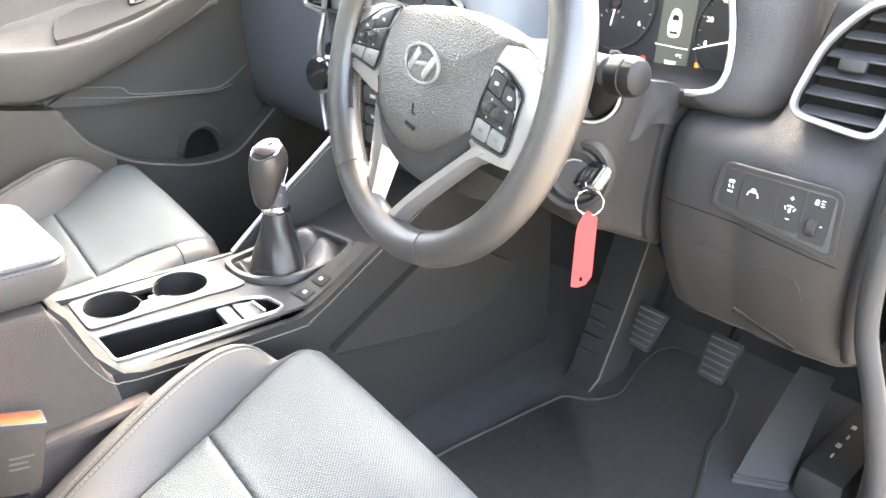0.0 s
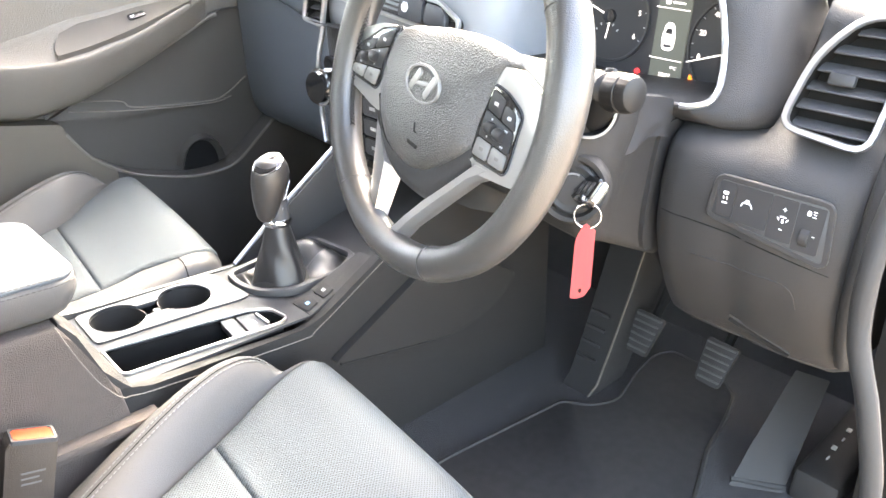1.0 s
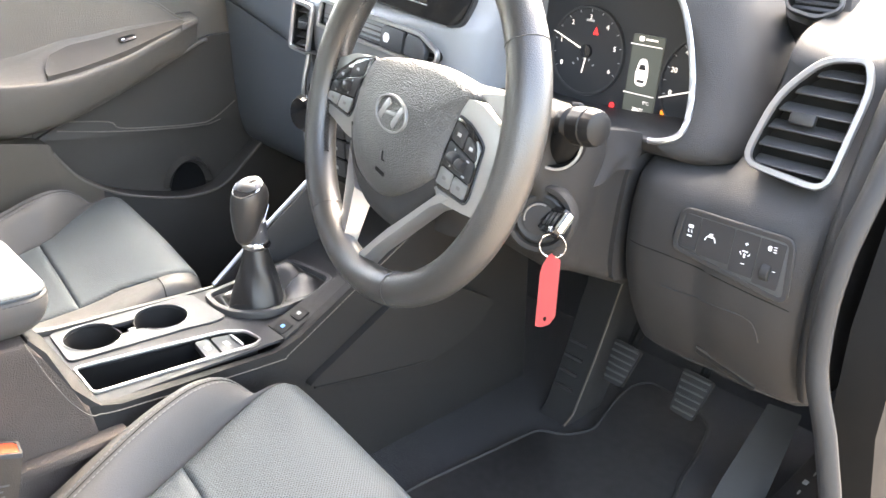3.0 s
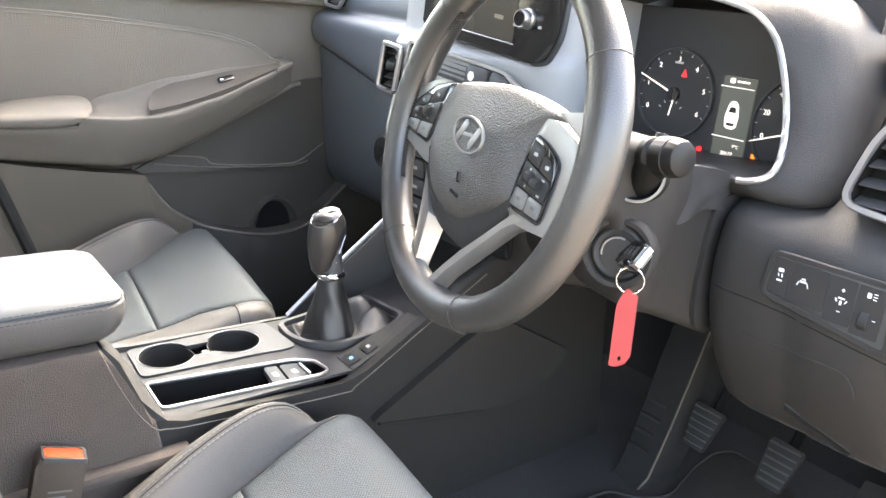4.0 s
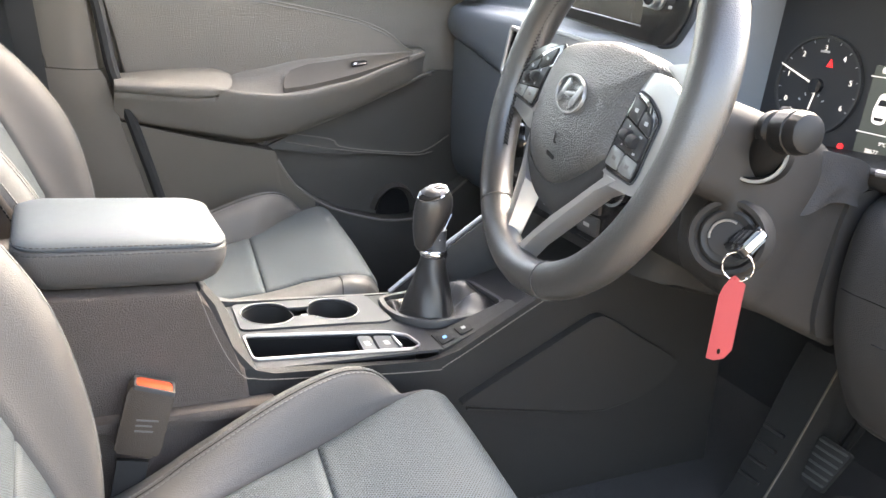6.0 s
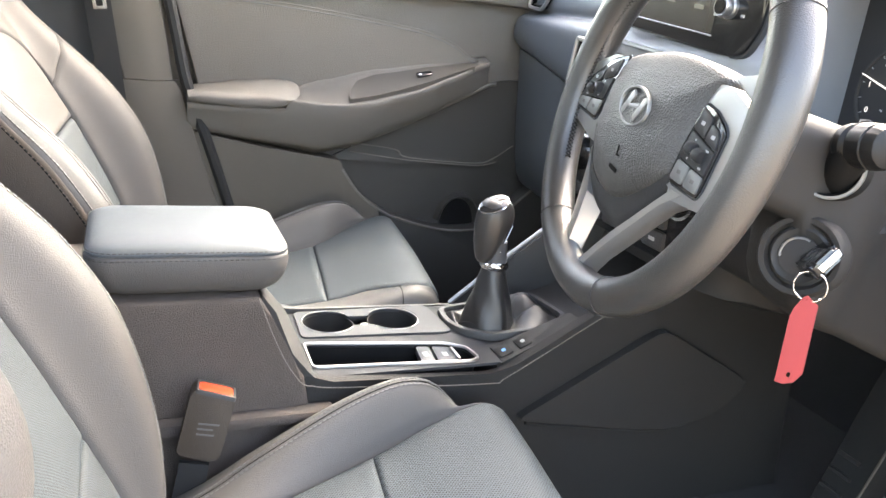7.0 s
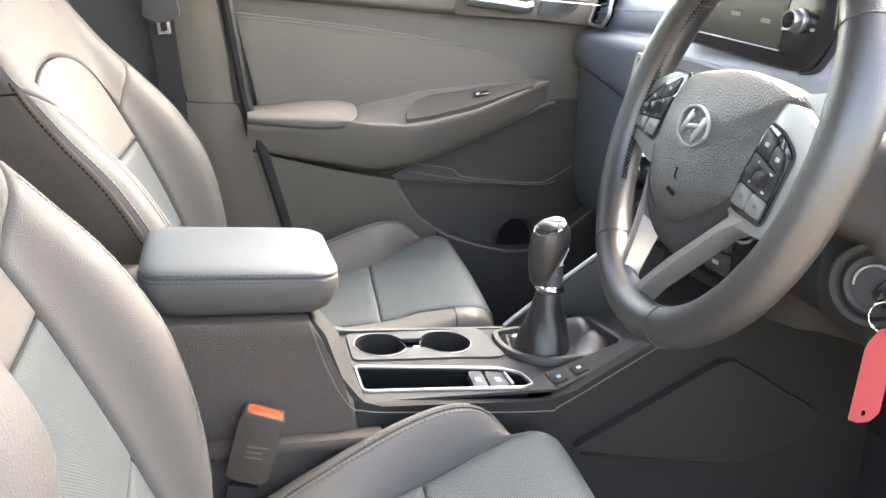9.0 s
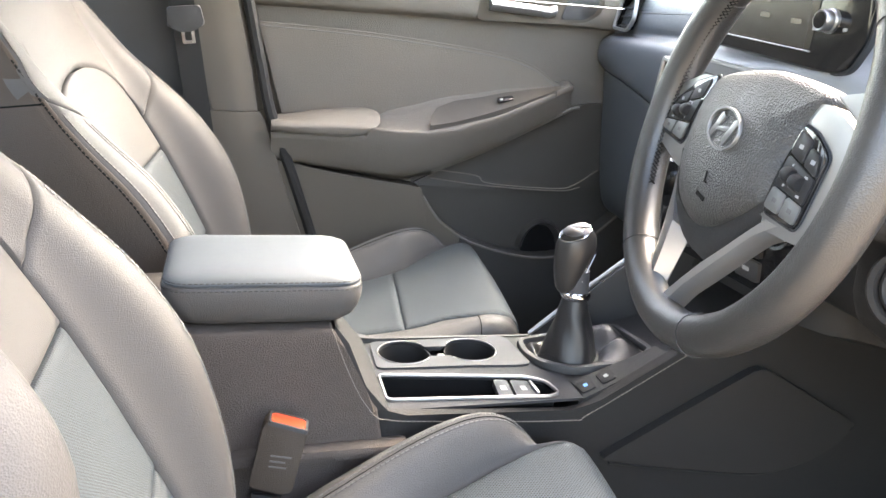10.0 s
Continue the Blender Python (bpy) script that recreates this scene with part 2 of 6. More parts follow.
def rrect(x0, x1, y0, y1, r, n=5):
    pts = []
    for cx, cy, a0 in ((x1 - r, y1 - r, 0), (x0 + r, y1 - r, 90), (x0 + r, y0 + r, 180), (x1 - r, y0 + r, 270)):
        for k in range(n + 1):
            a = radians(a0 + 90 * k / n)
            pts.append((cx + r * math.cos(a), cy + r * math.sin(a)))
    return pts


def rpoly(poly, r, n=4):
    """A polygon with its corners rounded by about r."""
    out = []
    P = [Vector((p[0], p[1])) for p in poly]
    k = len(P)
    for i in range(k):
        a, b, c = P[i - 1], P[i], P[(i + 1) % k]
        e1, e2 = (a - b), (c - b)
        q = min(r, e1.length * 0.45, e2.length * 0.45)
        p1, p2 = b + e1.normalized() * q, b + e2.normalized() * q
        for s in range(n + 1):
            t = s / n
            out.append(tuple((1 - t) ** 2 * p1 + 2 * t * (1 - t) * b + t * t * p2))
    return out


def inset(poly, d):
    """The outline poly (counter-clockwise or clockwise) drawn in by d."""
    P = [Vector((p[0], p[1])) for p in poly]
    c = sum(P, Vector((0, 0))) / len(P)
    k = len(P)
    area = sum(P[i].x * P[(i + 1) % k].y - P[(i + 1) % k].x * P[i].y for i in range(k))
    s = 1 if area > 0 else -1
    out = []
    for i in range(k):
        t = (P[(i + 1) % k] - P[i - 1])
        t.normalize()
        out.append(tuple(P[i] + s * d * Vector((-t.y, t.x))))
    return out


def stitches(path, name, parent, material, r=0.0007, dash=0.004, gap=0.002):
    """A row of thread stitches along a path, one mesh."""
    p = [Vector(q) for q in path]
    bm = bmesh.new()
    acc = 0.0
    pos = []
    for a, b in zip(p, p[1:]):
        L = (b - a).length
        while acc < L:
            pos.append((a.lerp(b, acc / L), (b - a).normalized()))
            acc += dash + gap
        acc -= L
    for q, d in pos:
        s = d.cross(Vector((0.3, 0.2, 0.9))).normalized() * r
        w = s.cross(d).normalized() * r
        e, f = q - d * dash / 2, q + d * dash / 2
        A = [bm.verts.new(e + o) for o in (s, w, -s, -w)]
        B = [bm.verts.new(f + o) for o in (s, w, -s, -w)]
        for i in range(4):
            bm.faces.new((A[i], A[(i + 1) % 4], B[(i + 1) % 4], B[i]))
        bm.faces.new(A)
        bm.faces.new(B)
    return tagged(part(name, bm, material, parent), kind="stuff")


def text(body, size, m, material, parent=None, depth=0.0003, name="print"):
    cu = bpy.data.curves.new(name, 'FONT')
    cu.body = body
    cu.size = size
    cu.extrude = depth
    cu.align_x = 'CENTER'
    cu.align_y = 'CENTER'
    tmp = bpy.data.objects.new(name, cu)
    me = bpy.data.meshes.new_from_object(tmp)
    bpy.data.objects.remove(tmp)
    bpy.data.curves.remove(cu)
    me.transform(m)
    me.materials.clear()
    me.materials.append(material)
    ob = new(name, me)
    under(ob, parent)
    return ob


def holed(outer, holes, depth, m=None, bev=0.0):
    """A plate with holes: outlines in x and y, from z = 0 to depth."""
    bm = bmesh.new()
    edges = []
    for loop in [outer, *holes]:
        vs = [bm.verts.new((p[0], p[1], depth)) for p in loop]
        edges += [bm.edges.new((vs[i], vs[(i + 1) % len(vs)])) for i in range(len(vs))]
    bmesh.ops.triangle_fill(bm, edges=edges, use_beauty=True)
    g = bmesh.ops.extrude_face_region(bm, geom=list(bm.faces))
    for v in g["geom"]:
        if isinstance(v, bmesh.types.BMVert):
            v.co.z = 0
    if m is not None:
        bm.transform(m)
    return bm


# ---------- the setting: ground, floor, body shell ----------
part_ = box((-900, -900, -0.52), (900, 900, -0.42), 0)
tagged(part("ground", part_, ASPHALT), "asphalt of the yard outside, coloured pale and warm to bounce light in", "ground", kind="structure")
tagged(part("floor", box((-1.7, -0.72, -0.06), (1.1, 0.70, -0.012), 0.0), CARPET), "dark grey carpeted car floor", "floor", kind="structure")


def shell():
    """Roof, pillars, rear and side walls with window openings, windscreen frame and toe board."""
    s = {"kind": "structure"}
    tagged(part("ceiling", box((-1.7, -0.60, 1.20), (0.08, 0.60, 1.24), 0.01), HEADLINER), "pale grey cloth headliner", "ceiling", **s)
    tagged(part("wall_rear", box((-1.74, -0.72, -0.06), (-1.68, 0.74, 0.80), 0.01), PLASTIC), "dark plastic rear wall", "wall", **s)
    tagged(part("wall_front", loft([[(0.93, y, -0.06), (1.18, y, 0.30), (1.18, y, 0.83), (1.24, y, 0.83), (1.24, y, -0.06)] for y in (-0.74, 0.74)]), CARPET), "dark carpeted toe board", "wall", **s)
    tagged(part("wall_left_rear", box((-1.7, 0.715, -0.06), (-0.40, 0.78, 0.86), 0.01), PLASTIC), "dark rear door lining", "wall", **s)
    tagged(part("wall_right_rear", box((-1.7, -0.78, -0.06), (-0.66, -0.70, 0.80), 0.01), PLASTIC), "dark rear door lining", "wall", **s)
    for y, n in ((0.66, "pillar_left"), (-0.70, "pillar_right")):
        tagged(part(n + "_front", tube([(1.12, y * 1.05, 0.80), (0.62, y * 0.98, 1.02), (0.10, y * 0.88, 1.21)], 0.035, 10), PILLAR), "pale windscreen pillar trim", "pillar", **s)
    for k, y in enumerate((0.62, -0.62)):
        tagged(part("roof_rail", tube([(0.10, y, 1.22), (-0.6, y, 1.24), (-1.7, y, 1.20)], 0.045, 10), HEADLINER), "pale roof side rail", "trim", **s)
    tagged(part("pillar_right_middle", loft([[(-0.66, -0.79, -0.06), (-0.78, -0.79, -0.06), (-0.78, -0.70, -0.06), (-0.66, -0.70, -0.06)], [(-0.70, -0.79, 0.7), (-0.80, -0.79, 0.7), (-0.80, -0.71, 0.7), (-0.70, -0.71, 0.7)], [(-0.74, -0.68, 1.22), (-0.82, -0.68, 1.22), (-0.82, -0.61, 1.22), (-0.74, -0.61, 1.22)]]), PILLAR), "pale door pillar trim", "pillar", **s)
    tagged(part("sill_right", box((-0.70, -0.80, -0.10), (0.80, -0.70, -0.005), 0.015), PLASTIC), "dark plastic door sill plate", "trim", **s)


shell()


def pillar_left():
    """The B pillar trim beside the passenger seat, with its rubber seal and belt slot."""
    s = {"kind": "structure"}
    def section(z, xf, w):
        return [(xf, 0.70, z), (xf - 0.012, 0.672, z), (xf - w * 0.5, 0.655, z), (xf - w, 0.66, z), (xf - w - 0.02, 0.75, z), (xf, 0.75, z)]
    up = [section(z, xf, w) for z, xf, w in ((0.5665, -0.350, 0.10), (0.66, -0.364, 0.11), (0.80, -0.392, 0.12), (1.0, -0.43, 0.12), (1.22, -0.47, 0.12))]
    lo = [section(z, xf + 0.003, w) for z, xf, w in ((-0.03, -0.18, 0.2), (0.15, -0.222, 0.18), (0.30, -0.262, 0.16), (0.45, -0.31, 0.14), (0.55, -0.340, 0.125), (0.565, -0.350, 0.115))]
    tagged(part("pillar_left_upper", loft(up), PILLAR), "beige-grey upper door pillar trim", "pillar", **s)
    tagged(part("pillar_left_lower", loft(lo), PILLAR), "beige-grey lower door pillar trim", "pillar", **s)
    seal = [(-0.165, 0.676, -0.03), (-0.206, 0.676, 0.15), (-0.247, 0.676, 0.30), (-0.296, 0.676, 0.45), (-0.336, 0.677, 0.565), (-0.355, 0.68, 0.66), (-0.382, 0.685, 0.80), (-0.418, 0.68, 1.0), (-0.455, 0.64, 1.2)]
    tagged(part("door_seal", tube(smooth(seal, 4), 0.012, 8), RUBBER), "black rubber door seal", "seal", **s)


pillar_left()


# ---------- passenger door ----------
def curve_at(pts, x):
    """Smooth value through (x, value) pairs."""
    for (x0, v0), (x1, v1) in zip(pts, pts[1:]):
        if x <= x1:
            t = max(0.0, (x - x0) / (x1 - x0))
            t = t * t * (3 - 2 * t) * 0.5 + t * 0.5
            return v0 + (v1 - v0) * t
    return pts[-1][1]


def XZ(y):
    """A pose whose x is the car's x, y its z, and whose z points to the driver's side, at the depth y."""
    return frm((0, y, 0), (1, 0, 0), (0, 0, 1))


def door():
    d = thing("passenger_door", "closed passenger door with dark grey moulded lining and armrest", "car door", (0.1, 0.74, 0.0))
    part("carrier", prism([(-0.33, -0.05), (0.95, -0.05), (0.95, 0.84), (-0.45, 0.84)], 0.035, XZ(0.765)), DOORSKIN, d)
    # upper sill roll along the window
    sill = [[(x, 0.73, 0.775), (x, 0.712, 0.778), (x, 0.700, 0.79 - max(0, x - 0.3) * 0.08), (x, 0.705, 0.83), (x, 0.72, 0.86), (x, 0.78, 0.865), (x, 0.78, 0.775)] for x in (-0.42, -0.2, 0.0, 0.2, 0.4, 0.6, 0.9)]
    part("upper_sill", loft([smooth(r, 3, True) for r in sill]), DOORSKIN, d)
    # soft insert with a stitched, curved upper edge
    top = smooth([(-0.36, 0.741), (-0.187, 0.736), (-0.066, 0.729), (0.060, 0.718), (0.14, 0.709), (0.193, 0.700), (0.250, 0.681), (0.287, 0.657), (0.314, 0.646)], 6)
    bot = [(0.30, 0.62), (0.20, 0.575), (0.05, 0.55), (-0.31, 0.55)]
    outline = [(v[0], v[1]) for v in top] + bot
    part("insert", prism(outline, 0.028, XZ(0.725), 0.006), DOORCLOTH, d, "soft dark insert with a stitched upper edge")
    stitches([(p[0], 0.6955, p[1] - 0.006) for p in top], "seam", d, THREAD, r=0.0011, dash=0.006)
    part("piping", tube([(p[0], 0.6985, p[1] + 0.0005) for p in top], 0.0022, 6), DOORSKIN, d)
    # armrest: a sloping shelf with a raised lip, its nose rising to the front
    st = []
    zu = lambda x: 0.530 if x < -0.125 else curve_at([(-0.125, 0.556), (-0.101, 0.572), (-0.058, 0.585), (0.069, 0.615), (0.20, 0.636), (0.31, 0.645), (0.36, 0.652)], x)
    zf = lambda x: 0.5275 if x < -0.135 else curve_at([(-0.135, 0.546), (-0.068, 0.541), (0.006, 0.542), (0.056, 0.551), (0.119, 0.570), (0.182, 0.592), (0.246, 0.620), (0.310, 0.648), (0.36, 0.652)], x)
    zl = lambda x: curve_at([(-0.34, 0.470), (-0.18, 0.446), (-0.06, 0.432), (0.018, 0.446), (0.141, 0.496), (0.271, 0.561), (0.337, 0.596), (0.365, 0.606)], x)
    for x, ye in ((-0.335, 0.655), (-0.25, 0.646), (-0.14, 0.640), (-0.1349, 0.636), (-0.115, 0.634), (-0.09, 0.633), (-0.06, 0.632), (-0.03, 0.632), (0.0, 0.632), (0.03, 0.632), (0.06, 0.632), (0.10, 0.633), (0.14, 0.634), (0.18, 0.637), (0.22, 0.640), (0.26, 0.645), (0.295, 0.651), (0.318, 0.660), (0.334, 0.672), (0.342, 0.690)):
        dip = 0.004 + 0.014 * math.exp(-((x + 0.055) / 0.05) ** 2) if x > -0.13 else 0.0
        dip *= min(1.0, max(0.1, (0.33 - x) / 0.08))
        a, b, c = zu(x), zf(x), zl(x)
        w = 0.699 - ye
        st.append(smooth([(x, 0.735, a + 0.004), (x, 0.699, a), (x, 0.699 - w * 0.14, a * 0.88 + b * 0.12 - dip), (x, 0.699 - w * 0.55, a * 0.4 + b * 0.6 - dip - 0.003), (x, ye + w * 0.16, b - 0.005), (x, ye + w * 0.09, b), (x, ye + 0.001, b - 0.002), (x, ye + 0.001, b - 0.012), (x, ye + 0.008, b * 0.62 + c * 0.38), (x, ye + w * 0.45, c * 0.9 + b * 0.1), (x, ye + w * 0.72, c), (x, 0.735, c - 0.006)], 3, True))
    part("armrest", loft(st), DOORSKIN, d, "", 50)
    # rear elbow pad, a soft roll with a drooping front end
    pad = [smooth([(x, 0.700, zb), (x, 0.668, zb - 0.006), (x, 0.644 + e, zt + 0.003), (x, 0.6345 + e, zt - 0.004), (x, 0.6325 + e, (zt + z0) / 2), (x, 0.637 + e, z0 + 0.001), (x, 0.660, z0 - 0.003), (x, 0.700, z0 - 0.003)], 3, True) for x, zb, zt, z0, e in ((-0.335, 0.556, 0.548, 0.531, 0.012), (-0.297, 0.561, 0.549, 0.528, 0.004), (-0.235, 0.570, 0.550, 0.525, 0.0), (-0.18, 0.575, 0.551, 0.524, 0.0), (-0.150, 0.577, 0.551, 0.527, 0.0), (-0.135, 0.577, 0.550, 0.534, 0.001), (-0.120, 0.575, 0.549, 0.543, 0.006), (-0.108, 0.571, 0.556, 0.553, 0.018))]
    part("elbow_pad", loft(pad), DOORSKIN, d, "padded elbow rest")
    # switch plate on the sloping shelf
    strip = []
    for x in (0.0, 0.006, 0.02, 0.06, 0.12, 0.18, 0.24, 0.285, 0.30):
        a, b = Vector((x, 0.699, zu(x))), Vector((x, 0.640, zf(x)))
        p, q = a.lerp(b, {0.0: 0.72, 0.006: 0.52, 0.02: 0.30, 0.30: 0.3}.get(x, 0.20)), a.lerp(b, 0.84 if x < 0.29 else 0.6)
        m = (p + q) / 2
        up = Vector((0, -0.0006, 0.0012))
        strip.append([p + up, m + Vector((0, -0.001, -0.0002)), q + up, q + Vector((0, 0, -0.012)), p + Vector((0, 0, -0.016))])
    sw = part("switch_plate", loft(strip), SWITCHPLATE, d, "sloping dark switch plate")
    SM = frm((0.172, 0.670, (zu(0.172) + zf(0.172)) / 2 + 0.0005), (1, 0, 0.22), (0, 0.82, 0.56))
    part("window_switch", prism(rrect(-0.018, 0.018, -0.007, 0.006, 0.003), 0.004, SM, 0.0015), GLOSS, sw)
    part("switch_mark", prism(rrect(-0.013, -0.006, -0.003, 0.001, 0.001), 0.0046, SM), WHITE, sw)
    # lower moulding with the speaker line, pocket and bottle holder
    part("speaker_panel", prism(rpoly([(-0.03, 0.405), (0.04, 0.44), (0.38, 0.605), (0.66, 0.62), (0.62, 0.43), (0.42, 0.40), (0.14, 0.395)], 0.02), 0.012, XZ(0.725), 0.004), DOORDARK, d, "smooth dark speaker cover")
    part("trim_line", tube(smooth([(0.044, 0.7125, 0.442), (0.133, 0.7125, 0.431), (0.155, 0.7125, 0.415), (0.226, 0.7125, 0.407), (0.343, 0.7125, 0.402), (0.386, 0.7125, 0.412), (0.441, 0.7125, 0.448)], 4), 0.0019, 6), DOORSKIN, d)
    part("trim_line", tube(smooth([(0.025, 0.7125, 0.424), (0.156, 0.7125, 0.407), (0.343, 0.7125, 0.3965), (0.40, 0.7125, 0.406)], 4), 0.0017, 6), DOORSKIN, d)
    part("crease", tube(smooth([(0.018, 0.684, 0.444), (0.141, 0.682, 0.496), (0.271, 0.682, 0.561), (0.337, 0.684, 0.594), (0.362, 0.690, 0.599)], 4), 0.0042, 8), DOORSKIN, d)
    edge = smooth([(-0.36, 0.472), (-0.285, 0.457), (-0.179, 0.436), (-0.03, 0.413), (-0.007, 0.408), (0.004, 0.386), (0.038, 0.340), (0.074, 0.310), (0.132, 0.278), (0.234, 0.250), (0.308, 0.242), (0.381, 0.255), (0.45, 0.310), (0.503, 0.356), (0.60, 0.43)], 5)
    left = [(v[0], v[1]) for v in edge if v[0] < 0.10]
    right = [(v[0], v[1]) for v in edge if v[0] > 0.088]
    part("lower_panel", prism((left + [(0.10, -0.03), (-0.34, -0.03)])[::-1], 0.06, XZ(0.735), 0.006), GREYPLAST, d, "rough grey-brown lower panel")
    part("pocket_front", prism((right + [(0.95, 0.43), (0.95, -0.03), (0.1005, -0.03)])[::-1], 0.058, XZ(0.735), 0.008, 3), DOORDARK, d, "dark map pocket front")
    part("pocket_rim", tube([(v[0], 0.677, v[1] - 0.003) for v in edge if v[0] > 0.0], 0.0035, 6), DOORSKIN, d)
    part("pocket_back", prism([(-0.02, 0.22), (0.6, 0.22), (0.6, 0.46), (-0.02, 0.46)], 0.004, XZ(0.726)), DOORDARK, d)
    # The hollow's shade is a flat black sheet; nothing is cut into the door.
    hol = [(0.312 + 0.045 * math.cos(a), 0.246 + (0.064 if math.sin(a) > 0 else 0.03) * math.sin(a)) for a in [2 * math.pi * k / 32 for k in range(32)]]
    part("bottle_shade", prism(hol, 0.003, XZ(0.722)), MATT, d, "flat black sheet standing for the shaded bottle hollow")
    rim = [(0.312 + 0.064 * math.cos(a), 0.6985, 0.246 + 0.080 * math.sin(a)) for a in [math.pi * (0.05 + 0.9 * k / 20) for k in range(21)]]
    part("bottle_rim", loft([[(x, 0.724, z) for x, y, z in rim], [(0.312 + (x - 0.312) * 0.9, 0.704, 0.246 + (z - 0.246) * 0.9) for x, y, z in rim], [(0.312 + (x - 0.312) * 0.66, 0.7215, 0.246 + (z - 0.246) * 0.78) for x, y, z in rim]], ring_closed=False, cap=False), DOORDARK, d)
    # release handle in its bowl, with a chrome lever
    bowl = rpoly([(0.098, 0.776), (0.11, 0.84), (0.40, 0.85), (0.395, 0.81), (0.36, 0.788), (0.30, 0.780)], 0.012)
    h = part("handle_bowl", prism(bowl, 0.007, XZ(0.706), 0.003), GREYPLAST, d, "grey plastic handle bowl")
    lever = [smooth([(x, 0.697, z0), (x, 0.682, z0 + 0.003), (x, 0.676, z0 + 0.012), (x, 0.684, z0 + 0.022), (x, 0.697, z0 + 0.022)], 2, True) for x, z0 in ((0.125, 0.798), (0.15, 0.797), (0.22, 0.794), (0.262, 0.791), (0.277, 0.796))]
    part("lever", loft(lever), SATIN, h, "satin silver release lever")
    part("tweeter_grille", prism(rpoly([(0.295, 0.79), (0.31, 0.84), (0.385, 0.845), (0.38, 0.81), (0.35, 0.792)], 0.01), 0.003, XZ(0.6995), 0.001), PLASTIC, d)
    glass = part("window_pane", prism([(-0.40, 0.86), (0.92, 0.86), (0.40, 1.10), (0.08, 1.21), (-0.46, 1.22)], 0.004, frm((0, 0.74, 0), (1, 0, 0), (0, -0.22, 1)) @ Matrix.Translation((0, -0.02, 0))), GLASS, d)
    glass.visible_shadow = False


door()


# ---------- seats ----------
TOP = smooth([(-0.50, 0.155), (-0.35, 0.182), (-0.165, 0.221), (-0.09, 0.245), (-0.04, 0.261), (-0.005, 0.266), (0.018, 0.258), (0.032, 0.236), (0.037, 0.20), (0.034, 0.15), (0.030, 0.10)], 6)
CREST = smooth([(-0.50, 0.125), (-0.37, 0.185), (-0.31, 0.222), (-0.215, 0.273), (-0.148, 0.297), (-0.108, 0.299), (-0.075, 0.286), (-0.039, 0.248), (-0.012, 0.205), (0.010, 0.15)], 6)
HALF = [(-0.50, 0.12), (-0.29, 0.160), (-0.175, 0.190), (-0.109, 0.205), (-0.04, 0.217), (0.0, 0.219), (0.04, 0.205)]
HALF_WIDE = [(-0.50, 0.12), (-0.29, 0.150), (-0.14, 0.174), (-0.10, 0.202), (-0.05, 0.226), (0.0, 0.246), (0.04, 0.236)]
HALF_SLIM = [(-0.50, 0.10), (-0.235, 0.107), (-0.169, 0.124), (-0.10, 0.138), (-0.05, 0.166), (0.0, 0.182), (0.04, 0.178)]
RUN = [0.0]
for _a, _b in zip(TOP, TOP[1:]):
    RUN.append(RUN[-1] + (_b - _a).length)


def at_run(s):
    """Place and upward normal on the cushion's lengthwise profile, s metres along it."""
    for i in range(len(RUN) - 1):
        if s <= RUN[i + 1] or i == len(RUN) - 2:
            t = (s - RUN[i]) / (RUN[i + 1] - RUN[i])
            p, d = TOP[i].lerp(TOP[i + 1], t), (TOP[i + 1] - TOP[i]).normalized()
            return p, Vector((-d[1], d[0]))


def run_of(x):
    return next(RUN[i] for i in range(len(TOP)) if TOP[i][0] >= x)


def value_on(pts, x):
    for a, b in zip(pts, pts[1:]):
        if x <= b[0]:
            return a[1] + (b[1] - a[1]) * max(0.0, (x - a[0]) / (b[0] - a[0]))
    return pts[-1][1]


def quilt(place, A, B, n, m, sink=0.005, roll=0.0075, under=0.022, closed=(True, True)):
    """A padded panel over a curved surface: place(a, b, depth) gives a point; A(v) and B(v) are its two edges. It rolls down into its seams."""
    us = [(1 - math.cos(math.pi * j / m)) / 2 for j in range(m + 1)]
    vs = [(1 - math.cos(math.pi * i / n)) / 2 for i in range(n + 1)]
    flat = [[(A(v)[0] + (B(v)[0] - A(v)[0]) * u, A(v)[1] + (B(v)[1] - A(v)[1]) * u) for u in us] for v in vs]
    pts = [[place(a, b, 0.0) for a, b in row] for row in flat]
    rows = []
    for i in range(n + 1):
        row = []
        for j in range(m + 1):
            p = pts[i][j]
            d = min((p - pts[i][0]).length, (p - pts[i][m]).length)
            if closed[0]:
                d = min(d, (p - pts[0][j]).length)
            if closed[1]:
                d = min(d, (p - pts[n][j]).length)
            k = max(0.0, 1 - d / roll)
            row.append(place(*flat[i][j], sink * k * k))
        rows.append(row)
    bm = bmesh.new()
    vv = [[bm.verts.new(p) for p in r] for r in rows]
    for i in range(n):
        for j in range(m):
            bm.faces.new((vv[i][j], vv[i][j + 1], vv[i + 1][j + 1], vv[i + 1][j]))
    rim = [(0, j) for j in range(m)] + [(i, m) for i in range(n)] + [(n, j) for j in range(m, 0, -1)] + [(i, 0) for i in range(n, 0, -1)]
    low = [bm.verts.new(place(*flat[i][j], sink + under)) for i, j in rim]
    for q in range(len(rim)):
        a, b = rim[q], rim[(q + 1) % len(rim)]
        bm.faces.new((vv[a[0]][a[1]], vv[b[0]][b[1]], low[(q + 1) % len(rim)], low[q]))
    return bm


def recline(l, f, y, base=(-0.452, 0.226), lean=27.0):
    """A place on the backrest: l up along it, f forward of its plane."""
    a = radians(lean)
    return Vector((base[0] - l * math.sin(a) + f * math.cos(a), y, base[1] + l * math.cos(a) + f * math.sin(a)))


